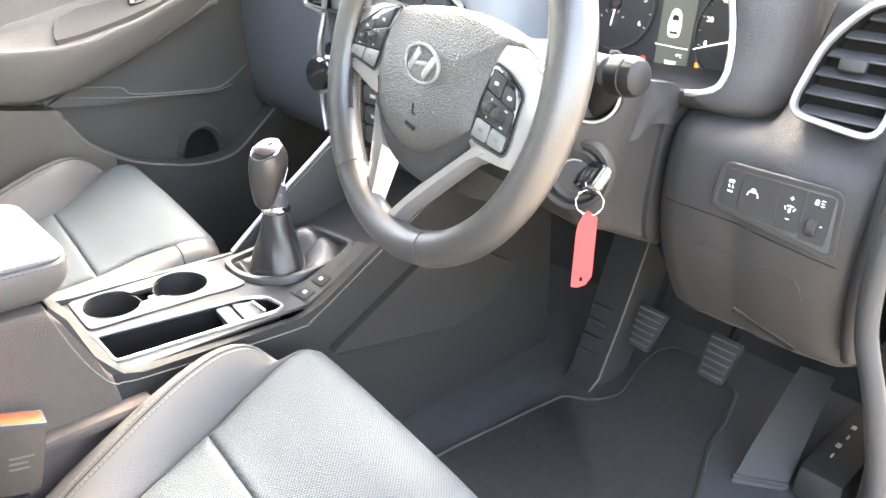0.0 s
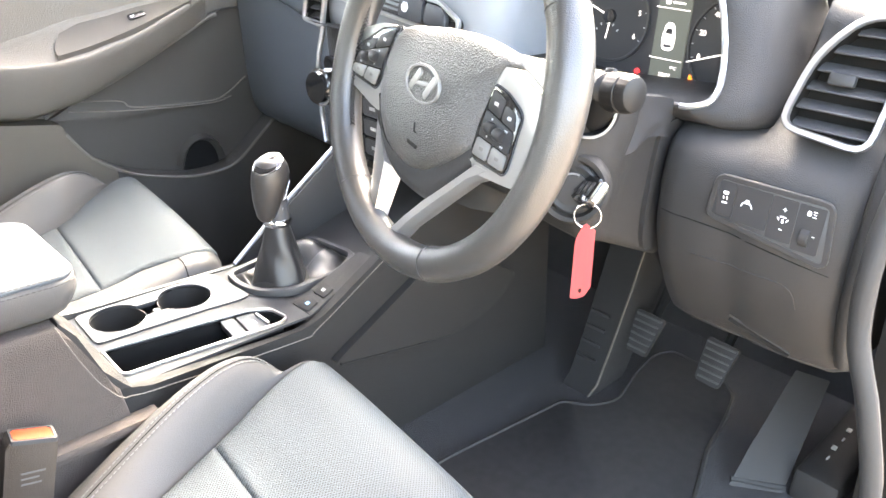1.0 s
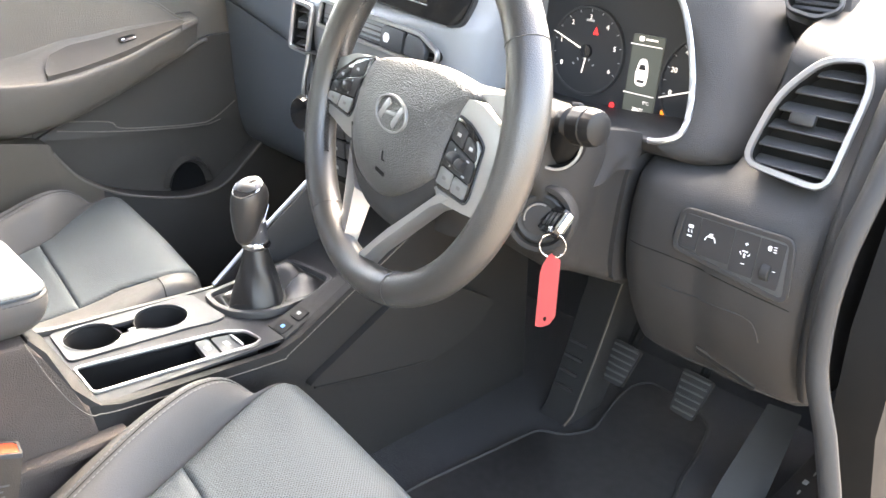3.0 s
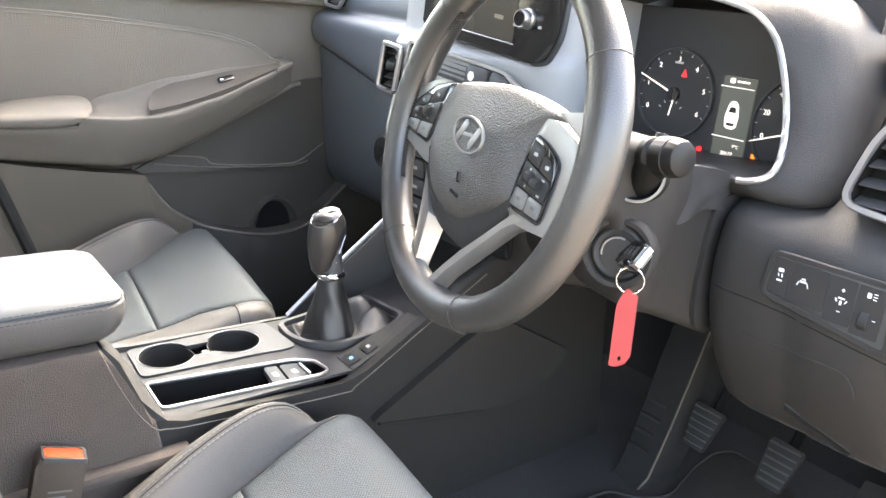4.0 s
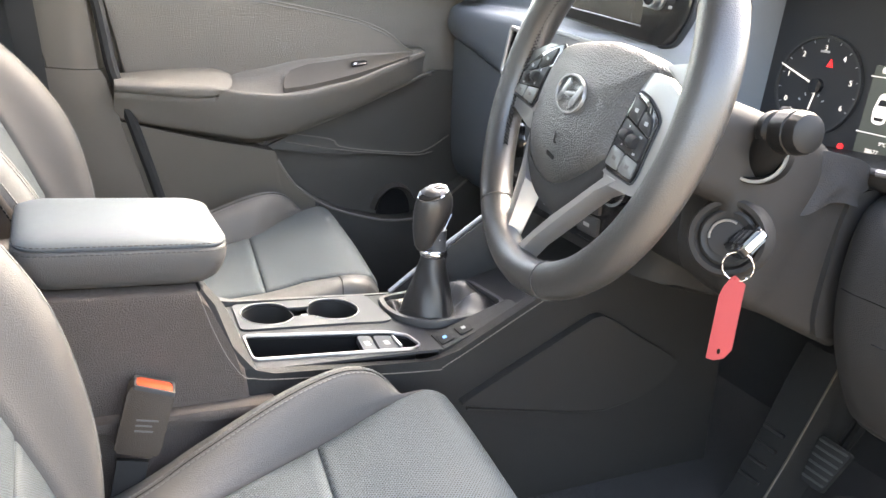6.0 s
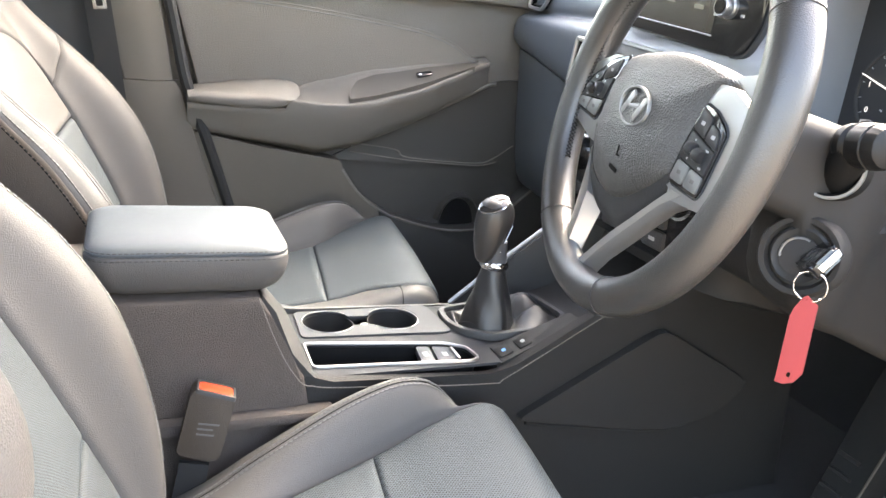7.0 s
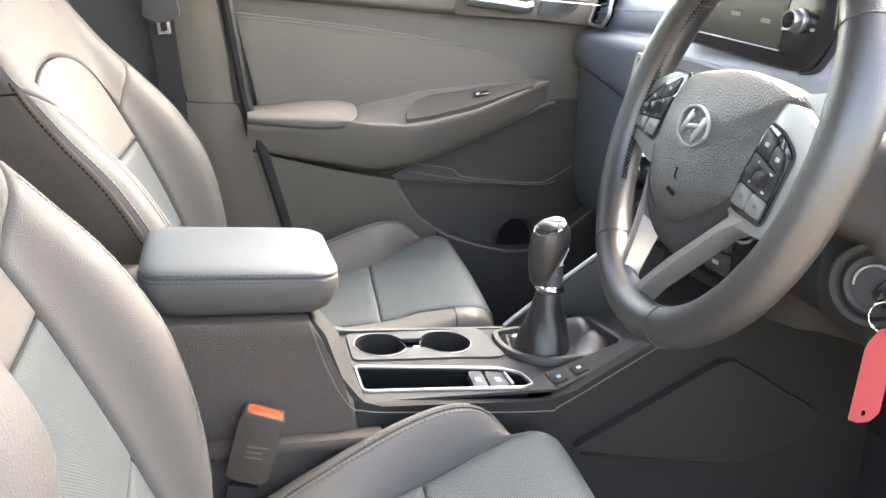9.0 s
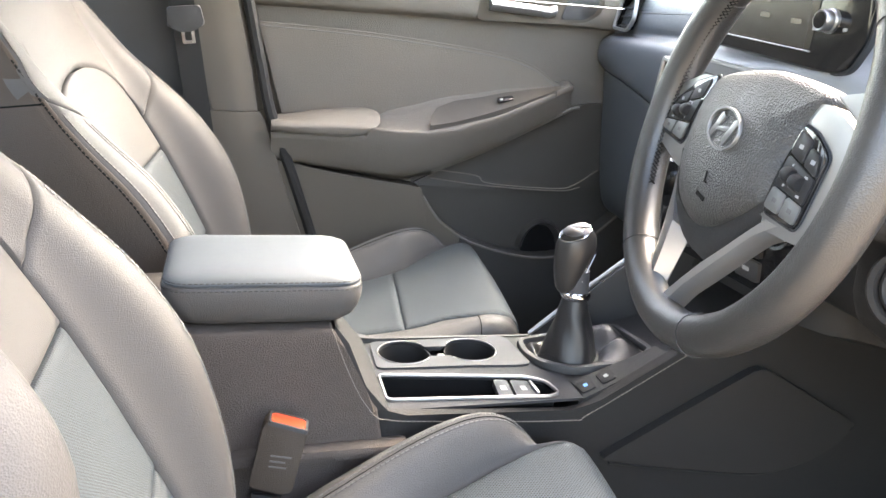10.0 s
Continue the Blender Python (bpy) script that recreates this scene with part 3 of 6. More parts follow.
# along the backrest: outer edge and height of its side wings
WING = smooth([(l, yo, f) for l, yo, f in ((-0.06, 0.205, 0.015), (0.0, 0.214, 0.048), (0.08, 0.238, 0.078), (0.18, 0.252, 0.098), (0.28, 0.252, 0.090), (0.36, 0.247, 0.064), (0.41, 0.236, 0.046), (0.45, 0.218, 0.032), (0.50, 0.204, 0.020), (0.56, 0.188, 0.008), (0.62, 0.162, -0.012), (0.67, 0.125, -0.045))], 4)
RISE = smooth([Vector(p) for p in ((0.0, 0.0), (0.16, 0.30), (0.36, 0.78), (0.55, 0.985), (0.68, 1.0), (0.86, 0.93), (1.0, 0.79))], 4)
MID = 0.150


def wing_at(l):
    for a, b in zip(WING, WING[1:]):
        if l <= b[0]:
            t = max(0.0, (l - a[0]) / (b[0] - a[0]))
            return a[1] + (b[1] - a[1]) * t, a[2] + (b[2] - a[2]) * t
    return WING[-1][1], WING[-1][2]


def seat(label, place, left=1.0, right=1.0, skew=0.0, slim=False, shear=0.1, pivot=0.0):
    """A front seat; left and right raise its wings, slim narrows and lowers its right-hand cushion bolster, skew and shear turn it a little."""
    s = thing("car_seat", label, "car seat", (place[0] - 0.2, place[1], 0.0), group="front seats")
    T = Matrix.Translation(place)

    def P(name, bm, m, label="", parent=s):
        bm.transform(T)
        return part(name, bm, m, parent, label, angle=60)

    def half(side, x):
        return value_on((HALF_SLIM if side < 0 else HALF_WIDE) if slim else HALF, x)

    def bend(x, y, z):
        return Vector((x + shear * (y - pivot) * min(1.0, max(0.0, (x + 0.5) / 0.3)), y, z))

    def on_top(r, q, depth):
        """r metres along the cushion, q from one seam (-1) to the other (1)."""
        p, n = at_run(r)
        y = q * half(1 if q > 0 else -1, p[0])
        h = 0.004 * (1 - q * q) + 0.0012 * noise.noise(Vector((p[0] * 14, y * 9, place[1] * 7))) - depth
        return bend(p[0] + n[0] * h, y, p[1] + n[1] * h)
    P("base", box((-0.46, -0.22, -0.012), (-0.02, 0.20, 0.10), 0.02), PLASTIC, "dark plastic seat base")
    cut, end = run_of(-0.172), RUN[-1]
    P("front_panel", quilt(on_top, lambda v: (cut + (end - cut) * v, -1.0), lambda v: (cut + (end - cut) * v, 1.0), 40, 22, closed=(True, False)), PERF, "perforated leather front panel")
    P("rear_panel", quilt(on_top, lambda v: (cut * v, -1.0), lambda v: (cut * v, 1.0), 22, 18), PERF, "perforated leather rear panel")

    # cushion bolsters: a roll beside the middle panels that sinks to the front
    def section(side, x):
        h, z = half(side, x) + 0.0015, value_on(TOP[:-18], x)
        c, o = value_on(CREST, x), max(0.264 - max(0.0, x + 0.06) ** 2 * 6, h + 0.014)
        if slim and side < 0:
            o, c = 0.226 - 12 * max(0.0, x + 0.02) ** 2, z + 0.004 - max(0.0, x + 0.03) * 0.35
        w = o - h
        pr = [(h, z - 0.010), (h + 0.004, z - 0.002 + 0.05 * (c - z)), (h + w * 0.14, z + 0.30 * (c - z) + 0.001), (h + w * 0.34, z + 0.76 * (c - z) + 0.001), (h + w * 0.56, c), (h + w * 0.78, c - 0.006), (h + w * 0.94, c - 0.024), (o, c - 0.05), (o + 0.002, min(c - 0.06, 0.15)), (o - 0.008, 0.085)]
        return [bend(x, side * q[0], q[1]) for q in smooth([Vector(p) for p in pr], 4)]
    for side in (1, -1):
        low = slim and side < 0
        xs = [-0.50 + 0.02 * i for i in range(23)] + [-0.05, -0.04, -0.03, -0.02, -0.01, 0.0, 0.008]
        xs += [0.016, 0.024, 0.030] if low else []
        b = P("cushion_bolster", loft([section(side, x) + [bend(x, side * (half(side, x) + 0.002), 0.085)] for x in xs]), LEATHER, "smooth leather side bolster")
        for k in (14, 16) if not low else (1, 3):
            row = [T @ (section(side, x)[k] + Vector((0, 0, 0.0007))) for x in [-0.46 + 0.0125 * i for i in range(37 if not low else 39)]]
            stitches(row, "stitching", b, THREAD, r=0.0009, dash=0.0046, gap=0.0022)
        if not low:
            part("seam", tube([T @ (section(side, x)[15] + Vector((0, 0, 0.0001))) for x in [-0.46 + 0.0125 * i for i in range(37)]], 0.0007, 5), MATT, b)
        else:
            part("seam", tube([T @ (q + Vector((0, 0, 0.0004))) for q in section(side, -0.045)[2:30]], 0.0010, 5), MATT, b)

    # backrest: one curved surface, cut into panels; the door-side wing of the driver's seat stands higher
    def grow(l, side):
        return 1.0 if slim or side > 0 else 1.0 + 1.3 * min(1.0, max(0.0, (l - 0.26) / 0.13))

    def height(l, y):
        yo, f = wing_at(l)
        t = (abs(y) - MID) / (yo - MID)
        mid = 0.012 * math.sin(min(1, max(0, l / 0.5)) * math.pi) + 0.004 * (1 - min(1.0, abs(y) / MID) ** 2)
        if t <= 0:
            return mid
        k = value_on(RISE, min(t, 1.0)) - max(0.0, t - 1.0) * 1.2
        return mid * (1 - min(1, t * 2)) + f * (left if y > 0 else right) * grow(l, y) * k

    def on_back(l, y, depth):
        f = height(l, y) + 0.0010 * noise.noise(Vector((l * 16, y * 14, place[1] * 5))) - depth
        return recline(l, f + skew * (y - 0.17), y)
    back = lambda l, f, y: recline(l, f + skew * (y - 0.17), y)

    def shell_ring(l, hw, front, depth):
        return [back(l, front, -hw), back(l, front + 0.004, 0), back(l, front, hw), back(l, -depth * 0.5, hw + 0.01), back(l, -depth, hw * 0.8), back(l, -depth, -hw * 0.8), back(l, -depth * 0.5, -hw - 0.01)]
    P("back_shell", loft([shell_ring(l, hw, -0.045, d) for l, hw, d in ((-0.03, 0.19, 0.10), (0.1, 0.225, 0.12), (0.3, 0.235, 0.12), (0.45, 0.205, 0.11), (0.60, 0.15, 0.09), (0.64, 0.12, 0.07))]), PLASTIC, "dark seat back shell")
    strip = lambda l0, l1: (lambda v: (l0 + (l1 - l0) * v, -MID + 0.001), lambda v: (l0 + (l1 - l0) * v, MID - 0.001))
    P("back_lower_panel", quilt(on_back, *strip(-0.03, 0.099), 12, 16), PERF, "perforated leather lumbar panel")
    P("back_panel", quilt(on_back, *strip(0.102, 0.277), 16, 16), PERF, "perforated leather back panel")
    JOIN, ARCH = 0.335, 0.458
    arch_y = lambda l: (MID - 0.001) * (1 if l < JOIN else max(0.0, 1 - ((l - JOIN) / (ARCH - JOIN)) ** 3.2) ** 0.5) + 0.0005
    lv = lambda v: 0.280 + (ARCH - 0.281) * math.sin(v * math.pi / 2)
    P("back_upper_panel", quilt(on_back, lambda v: (lv(v), -arch_y(lv(v))), lambda v: (lv(v), arch_y(lv(v))), 30, 16, sink=0.005, closed=(True, False)), LEATHER, "smooth leather arch panel")
    # side wings up to the shoulder seam
    for side in (1, -1):
        yo = lambda l: wing_at(l)[0]
        top_l = lambda u: JOIN + 0.105 * u ** 0.8
        def wing_place(a, u, depth, side=side):
            l = -0.06 + (top_l(u) + 0.06) * a
            return on_back(l, side * (MID + 0.001 + (yo(l) - MID - 0.001) * u), depth)
        b = P("back_bolster", quilt(wing_place, lambda v: (v, 0.0), lambda v: (v, 1.0), 40, 26, sink=0.0045), LEATHER, "smooth leather side wing")
        fs = left if side > 0 else right
        ls = [-0.06 + 0.02 * i for i in range(35)]
        sides = []
        for l in ls:
            y1, f = wing_at(l)
            f *= fs * grow(l, side)
            sides.append(smooth([back(l, ff, side * y) for y, ff in ((y1 - 0.006, f * 0.79 - 0.006), (y1 + 0.0005, f * 0.79 - 0.003), (y1 + 0.004, f * 0.62 - 0.006), (y1 + 0.005, f * 0.3), (y1 + 0.002, -0.03), (y1 - 0.006, -0.07), (y1 - 0.03, -0.105))], 3, False))
        P("wing_side", loft(sides, ring_closed=False, cap=False), SIDEVINYL, "brownish vinyl side panel")
        for u, dd in ((0.955, -0.0006), (0.66, -0.0006), (0.72, -0.0006)) if slim or side > 0 else ():
            row = [T @ wing_place(0.14 + 0.82 * i / 40, u, dd) for i in range(41)]
            stitches(row, "stitching", b, PRINTDARK if u > 0.9 else THREAD, r=0.0012 if u > 0.9 else 0.0008, dash=0.0050, gap=0.0022)
        P("side_seam", tube([back(0.438 + 0.03 * k, (wing_at(0.438)[1] * fs * 0.70 - 0.004) * (1 - k) - 0.07 * k, side * (wing_at(0.438 + 0.03 * k)[0] + 0.0052 - 0.010 * k * k)) for k in (0, 0.2, 0.4, 0.6, 0.8, 1.0)], 0.0014, 6), MATT)
        row = [T @ back(l, wing_at(l)[1] * fs * grow(l, side) * 0.74 - 0.005, side * (wing_at(l)[0] + 0.0032)) for l in ls[4:-6]]
        stitches(row, "stitching", b, MATT, r=0.0013, dash=0.0050, gap=0.0022)
    # shoulder piece above the arch and the wings
    edge = []
    for k in range(9):
        u = 1 - k / 8
        edge.append((JOIN + 0.105 * u ** 0.8 + 0.0025, MID + 0.003 + (wing_at(JOIN + 0.105 * u ** 0.8)[0] - MID - 0.003) * u))
    for k in range(1, 15):
        l = JOIN + (ARCH - JOIN) * math.sin(k / 15 * math.pi / 2)
        edge.append((l + 0.0015, arch_y(l) + 0.0025))
    edge.append((ARCH + 0.003, 0.0))
    edge = edge + [(l, -y) for l, y in edge[-2::-1]]

    def shoulder(a, q, depth):
        i = min(int(q), len(edge) - 2)
        l0, y0 = (edge[i][k] + (edge[i + 1][k] - edge[i][k]) * (q - i) for k in (0, 1))
        l = l0 + (0.662 - l0) * a
        top_y = y0 / wing_at(l0)[0]
        return on_back(l, y0 + (top_y * wing_at(l)[0] - y0) * min(1.0, a * 4), depth)
    top = float(len(edge) - 1)
    sh = P("shoulder_piece", quilt(shoulder, lambda v: (v, 0.0), lambda v: (v, top), 24, 64, sink=0.0045, closed=(True, False)), LEATHER, "smooth leather upper back")
    for side in (0.35, top - 0.35):
        row = [T @ shoulder(0.02 + 0.9 * i / 24, side, -0.0007) for i in range(25)]
        stitches(row, "stitching", sh, PRINTDARK, r=0.0012, dash=0.0050, gap=0.0022)
    for side in (1, -1):
        P("headrest_post", tube([back(0.62, -0.05, side * 0.06), back(0.74, -0.045, side * 0.06)], 0.006, 8), CHROME)
    head = [smooth([back(l, ff - 0.01, y) for y, ff in ((-w, -0.02), (-w * 0.8, 0.02), (0, 0.03), (w * 0.8, 0.02), (w, -0.02), (w * 0.7, -0.06), (-w * 0.7, -0.06))], 3, True) for l, w in ((0.685, 0.10), (0.71, 0.125), (0.78, 0.135), (0.84, 0.125), (0.875, 0.09))]
    P("headrest", loft(head), LEATHER)
    return s


driver_seat = seat("black leather driver's seat with perforated middle and stitched bolsters", (0.0, -0.37, 0.0), 0.86, 0.90, 0.0, False, 0.12, 0.20)
passenger_seat = seat("black leather passenger seat with stitched bolsters, beside the console", (0.035, 0.375, 0.034), 0.92, 1.02, 0.15, True, 0.125, -0.15)
tagged(part("seat_plinth", box((-0.42, 0.17, -0.012), (0.01, 0.58, 0.05), 0.01), PLASTIC), "dark steel and plastic plinth under the passenger seat", "seat base")

# ---------- centre console ----------
def console():
    c = thing("centre_console", "dark grey centre console with cup holders, tray and gear lever", "console", (-0.1, 0.02, 0.0))
    YN, YF = -0.095, 0.15

    def flank(prof, y0, y1, bev):
        return prism(prof, y0 - y1, XZ(y0), bev, 3)
    # rear box under the armrest
    rear = [(-0.60, -0.02), (-0.60, 0.411), (-0.300, 0.411), (-0.285, 0.385), (-0.262, 0.325), (-0.240, 0.297), (-0.222, 0.200), (-0.222, -0.02)]
    part("storage_box", flank(rear, YF, YN - 0.004, 0.006), BOXSKIN, c, "grained storage box")
    # near flank: rises towards the dash
    near = [(-0.250, -0.02), (-0.250, 0.300), (-0.238, 0.291), (-0.20, 0.284), (0.03, 0.270), (0.050, 0.274), (0.075, 0.287), (0.185, 0.352), (0.34, 0.440), (0.52, 0.45), (0.62, 0.30), (0.66, -0.02)]
    part("near_flank", flank(near, -0.078, YN, 0.005), FLANK, c, "smooth dark flank rising to the dash")
    far = [(-0.250, -0.02), (-0.250, 0.300), (-0.20, 0.286), (0.06, 0.280), (0.16, 0.362), (0.262, 0.440), (0.52, 0.46), (0.62, 0.30), (0.66, -0.02)]
    part("far_flank", flank(far, YF, 0.134, 0.004), PLASTIC, c)
    part("core", box((-0.25, -0.078, -0.02), (0.62, 0.134, 0.19), 0.0), MATT, c)
    part("flank_trim", tube([(0.06, 0.142, 0.284), (0.16, 0.142, 0.366), (0.27, 0.142, 0.449)], 0.0045, 8), SATIN, c, "satin silver edge trim")
    # sloping leather-look facing from the box down to the tray
    part("facing", loft([[(-0.297, y, 0.4125), (-0.279, y, 0.388), (-0.256, y, 0.329), (-0.234, y, 0.301), (-0.222, y, 0.288), (-0.222, y, 0.25), (-0.30, y, 0.25)] for y in (YN + 0.001, YF - 0.004)]), KNEESKIN, c)
    # raised seam along the flank
    seam = smooth([(-0.297, 0.408), (-0.275, 0.35), (-0.252, 0.305), (-0.225, 0.281), (-0.15, 0.272), (0.03, 0.259), (0.065, 0.268), (0.185, 0.338), (0.30, 0.405)], 6)
    stitches([(p[0] - 0.004, YN - (0.0045 if p[0] < -0.225 else 0.0005), p[1]) for p in seam], "stitching", c, THREAD2, r=0.0009, dash=0.006, gap=0.001)
    # top skin with the openings
    M = frm((0, 0, 0.279), (1, 0, 0), (0, 1, 0))
    tray_hole = rpoly([(-0.214, 0.018), (-0.01, -0.012), (0.017, -0.030), (0.022, -0.062), (0.010, -0.068), (-0.216, -0.050)], 0.006)
    c1, c2 = (-0.165, 0.0885, 0.0395), (-0.0605, 0.0870, 0.0395)
    def cups(grow=0.0):
        r1, r2 = c1[2] + grow, c2[2] + grow
        pts = [(c1[0] + r1 * math.cos(a), c1[1] + r1 * math.sin(a)) for a in [radians(25 + 310 * k / 26) for k in range(27)]]
        pts += [(c2[0] + r2 * math.cos(a), c2[1] + r2 * math.sin(a)) for a in [radians(205 + 310 * k / 26) for k in range(27)]]
        return pts
    skin = [(-0.236, -0.078), (0.055, -0.078), (0.055, 0.134), (-0.236, 0.134)]
    part("top_skin", holed(skin, [cups(0.004), inset(tray_hole, -0.004)], 0.004, M), TOPSKIN, c)
    plate = rpoly([(-0.216, 0.040), (-0.211, 0.1325), (0.012, 0.1325), (0.020, 0.030), (0.0, 0.026), (-0.05, 0.032)], 0.012)
    cup_plate = part("cup_plate", holed(plate, [cups()], 0.003, M @ Matrix.Translation((0, 0, 0.0042))), DARKSATIN, c, "satin graphite cup holder plate")
    for k, (x, y, r) in enumerate((c1, c2)):
        part("cup_well", lathe([(r + 0.0015, 0.2815), (r, 0.281), (r - 0.002, 0.215), (0, 0.213)], Matrix.Translation((x, y, 0)), 36, False), WELL, cup_plate)
        part("cup_rim", tube([(x + (r + 0.001) * math.cos(a), y + (r + 0.001) * math.sin(a), 0.2865) for a in [radians((40 if k == 0 else 215) + 285 * q / 30) for q in range(31)]], 0.0012, 6), SATIN, cup_plate)
    part("cup_tab", box((-0.112, 0.082, 0.262), (-0.100, 0.094, 0.280), 0.003), SATIN, cup_plate)
    part("cup_bridge", box((-0.130, 0.068, 0.250), (-0.094, 0.106, 0.262), 0.002), PLASTIC, cup_plate)
    # tray with its silver frame and two buttons
    outer = inset(tray_hole, -0.0052)
    tray = part("tray_frame", ring_plate(outer, inset(tray_hole, -0.001), 0.004, M @ Matrix.Translation((0, 0, 0.0042))), SATIN, c, "satin silver tray frame")
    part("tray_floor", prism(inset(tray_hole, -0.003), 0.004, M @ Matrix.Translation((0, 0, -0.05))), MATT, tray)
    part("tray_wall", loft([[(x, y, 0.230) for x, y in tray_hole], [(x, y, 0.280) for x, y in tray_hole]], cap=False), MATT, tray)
    b1 = rpoly([(-0.055, -0.009), (-0.035, -0.012), (-0.041, -0.062), (-0.062, -0.060)], 0.003)
    b2 = rpoly([(-0.031, -0.0125), (-0.002, -0.020), (-0.007, -0.0655), (-0.037, -0.0625)], 0.003)
    for b in (b1, b2):
        part("console_button", prism(b, 0.010, M @ Matrix.Translation((0, 0, -0.006)), 0.002), DARKSATIN, tray, "satin grey push button")
    part("button_lip", box((-0.0065, -0.060, 0.279), (-0.0015, -0.024, 0.287), 0.0015), SATIN, tray)
    for x, y in ((-0.048, -0.036), (-0.019, -0.040)):
        part("print", box((x - 0.004, y - 0.006, 0.2825), (x + 0.004, y + 0.006, 0.2834), 0), PRINTGREY, tray)
    # small switches ahead of the tray, on the rising part
    for k, (x, z) in enumerate(((0.070, 0.2875), (0.100, 0.3005))):
        mm = frm((x, -0.055, z), (0.87, 0, 0.40), (0, 1, 0))
        part("mode_switch", prism(rrect(-0.011, 0.011, -0.014, 0.013, 0.003), 0.0028, mm, 0.0014), FLANK, c, "black rocker switch")
        part("print", prism(rrect(-0.003, 0.003, -0.004, 0.003, 0.0006), 0.0033, mm), PRINTBLUE if k == 0 else PRINTGREY, c)
    # rising deck under the gear lever
    part("shift_deck", loft([[(0.05, y, 0.281), (0.20, y, 0.300), (0.30, y, 0.33), (0.42, y, 0.40), (0.42, y, 0.2), (0.05, y, 0.2)] for y in (-0.078, 0.134)]), KNEESKIN, c)
    part("switch_ramp", loft([[(0.058, -0.079, 0.27), (0.058, -0.079, 0.283), (0.058, -0.032, 0.284), (0.058, -0.032, 0.27)], [(0.185, -0.079, 0.30), (0.185, -0.079, 0.342), (0.185, -0.036, 0.336), (0.185, -0.032, 0.30)]]), KNEESKIN, c)
    # knee pad on the near flank
    pad = smooth([Vector((x, z, 0)) for x, z in ((0.088, 0.2055), (0.146, 0.238), (0.204, 0.270), (0.289, 0.316), (0.312, 0.325), (0.336, 0.320), (0.420, 0.273), (0.498, 0.229), (0.503, 0.214), (0.468, 0.178), (0.396, 0.155), (0.324, 0.154), (0.126, 0.191), (0.092, 0.199))], 4, True)
    part("knee_pad", prism([(p.x, p.y) for p in pad][::-1], 0.016, XZ(-0.0935), 0.011, 5), KNEEPAD, c, "raised padded knee panel")
    part("flank_ledge", tube(smooth([(0.100, -0.0965, 0.186), (0.324, -0.0965, 0.145), (0.400, -0.0965, 0.146), (0.475, -0.0965, 0.170), (0.520, -0.0965, 0.209)], 4), 0.0028, 6), KNEEPAD, c)
    part("lower_ledge", box((-0.42, -0.118, 0.238), (-0.20, -0.09, 0.256), 0.006), BOXSKIN, c)
    return c


console()


def armrest():
    a = thing("armrest", "padded black leather armrest with a stitched edge, on the console", "armrest", (-0.38, 0.0, 0.412))
    def ring(z, i):
        pts = rrect(-0.495 + i, -0.263 - i, -0.100 + i, 0.090 - i, 0.030, 6)
        return [(x, y, z + 0.004 * max(0, (-0.30 - x) * 2)) for x, y in pts]
    base = [ring(0.4125, 0.024), ring(0.4150, 0.016), ring(0.422, 0.009), ring(0.433, 0.0035), ring(0.446, 0.0), ring(0.457, -0.0004), ring(0.4625, 0.0006), ring(0.4645, 0.0025)]
    part("base_pad", loft(base), LEATHER, a, "lower padded half")
    top = [ring(0.4640, 0.0035), ring(0.4655, 0.0012), ring(0.4680, 0.0008), ring(0.4715, 0.003), ring(0.4750, 0.009), ring(0.4775, 0.018), ring(0.4790, 0.030), ring(0.4797, 0.048)]
    # The upper half is tinted bluer to imitate sky light from above.
    part("top_pad", loft(top), SKYLEATHER, a, "upper padded half, tinted blue for sky light")
    for z, i in ((0.4700, 0.0012), (0.4610, -0.0006)):
        loop = ring(z, i)
        stitches(loop + loop[:1], "stitching", a, RUBBER, r=0.0006, dash=0.0040, gap=0.0022)


armrest()


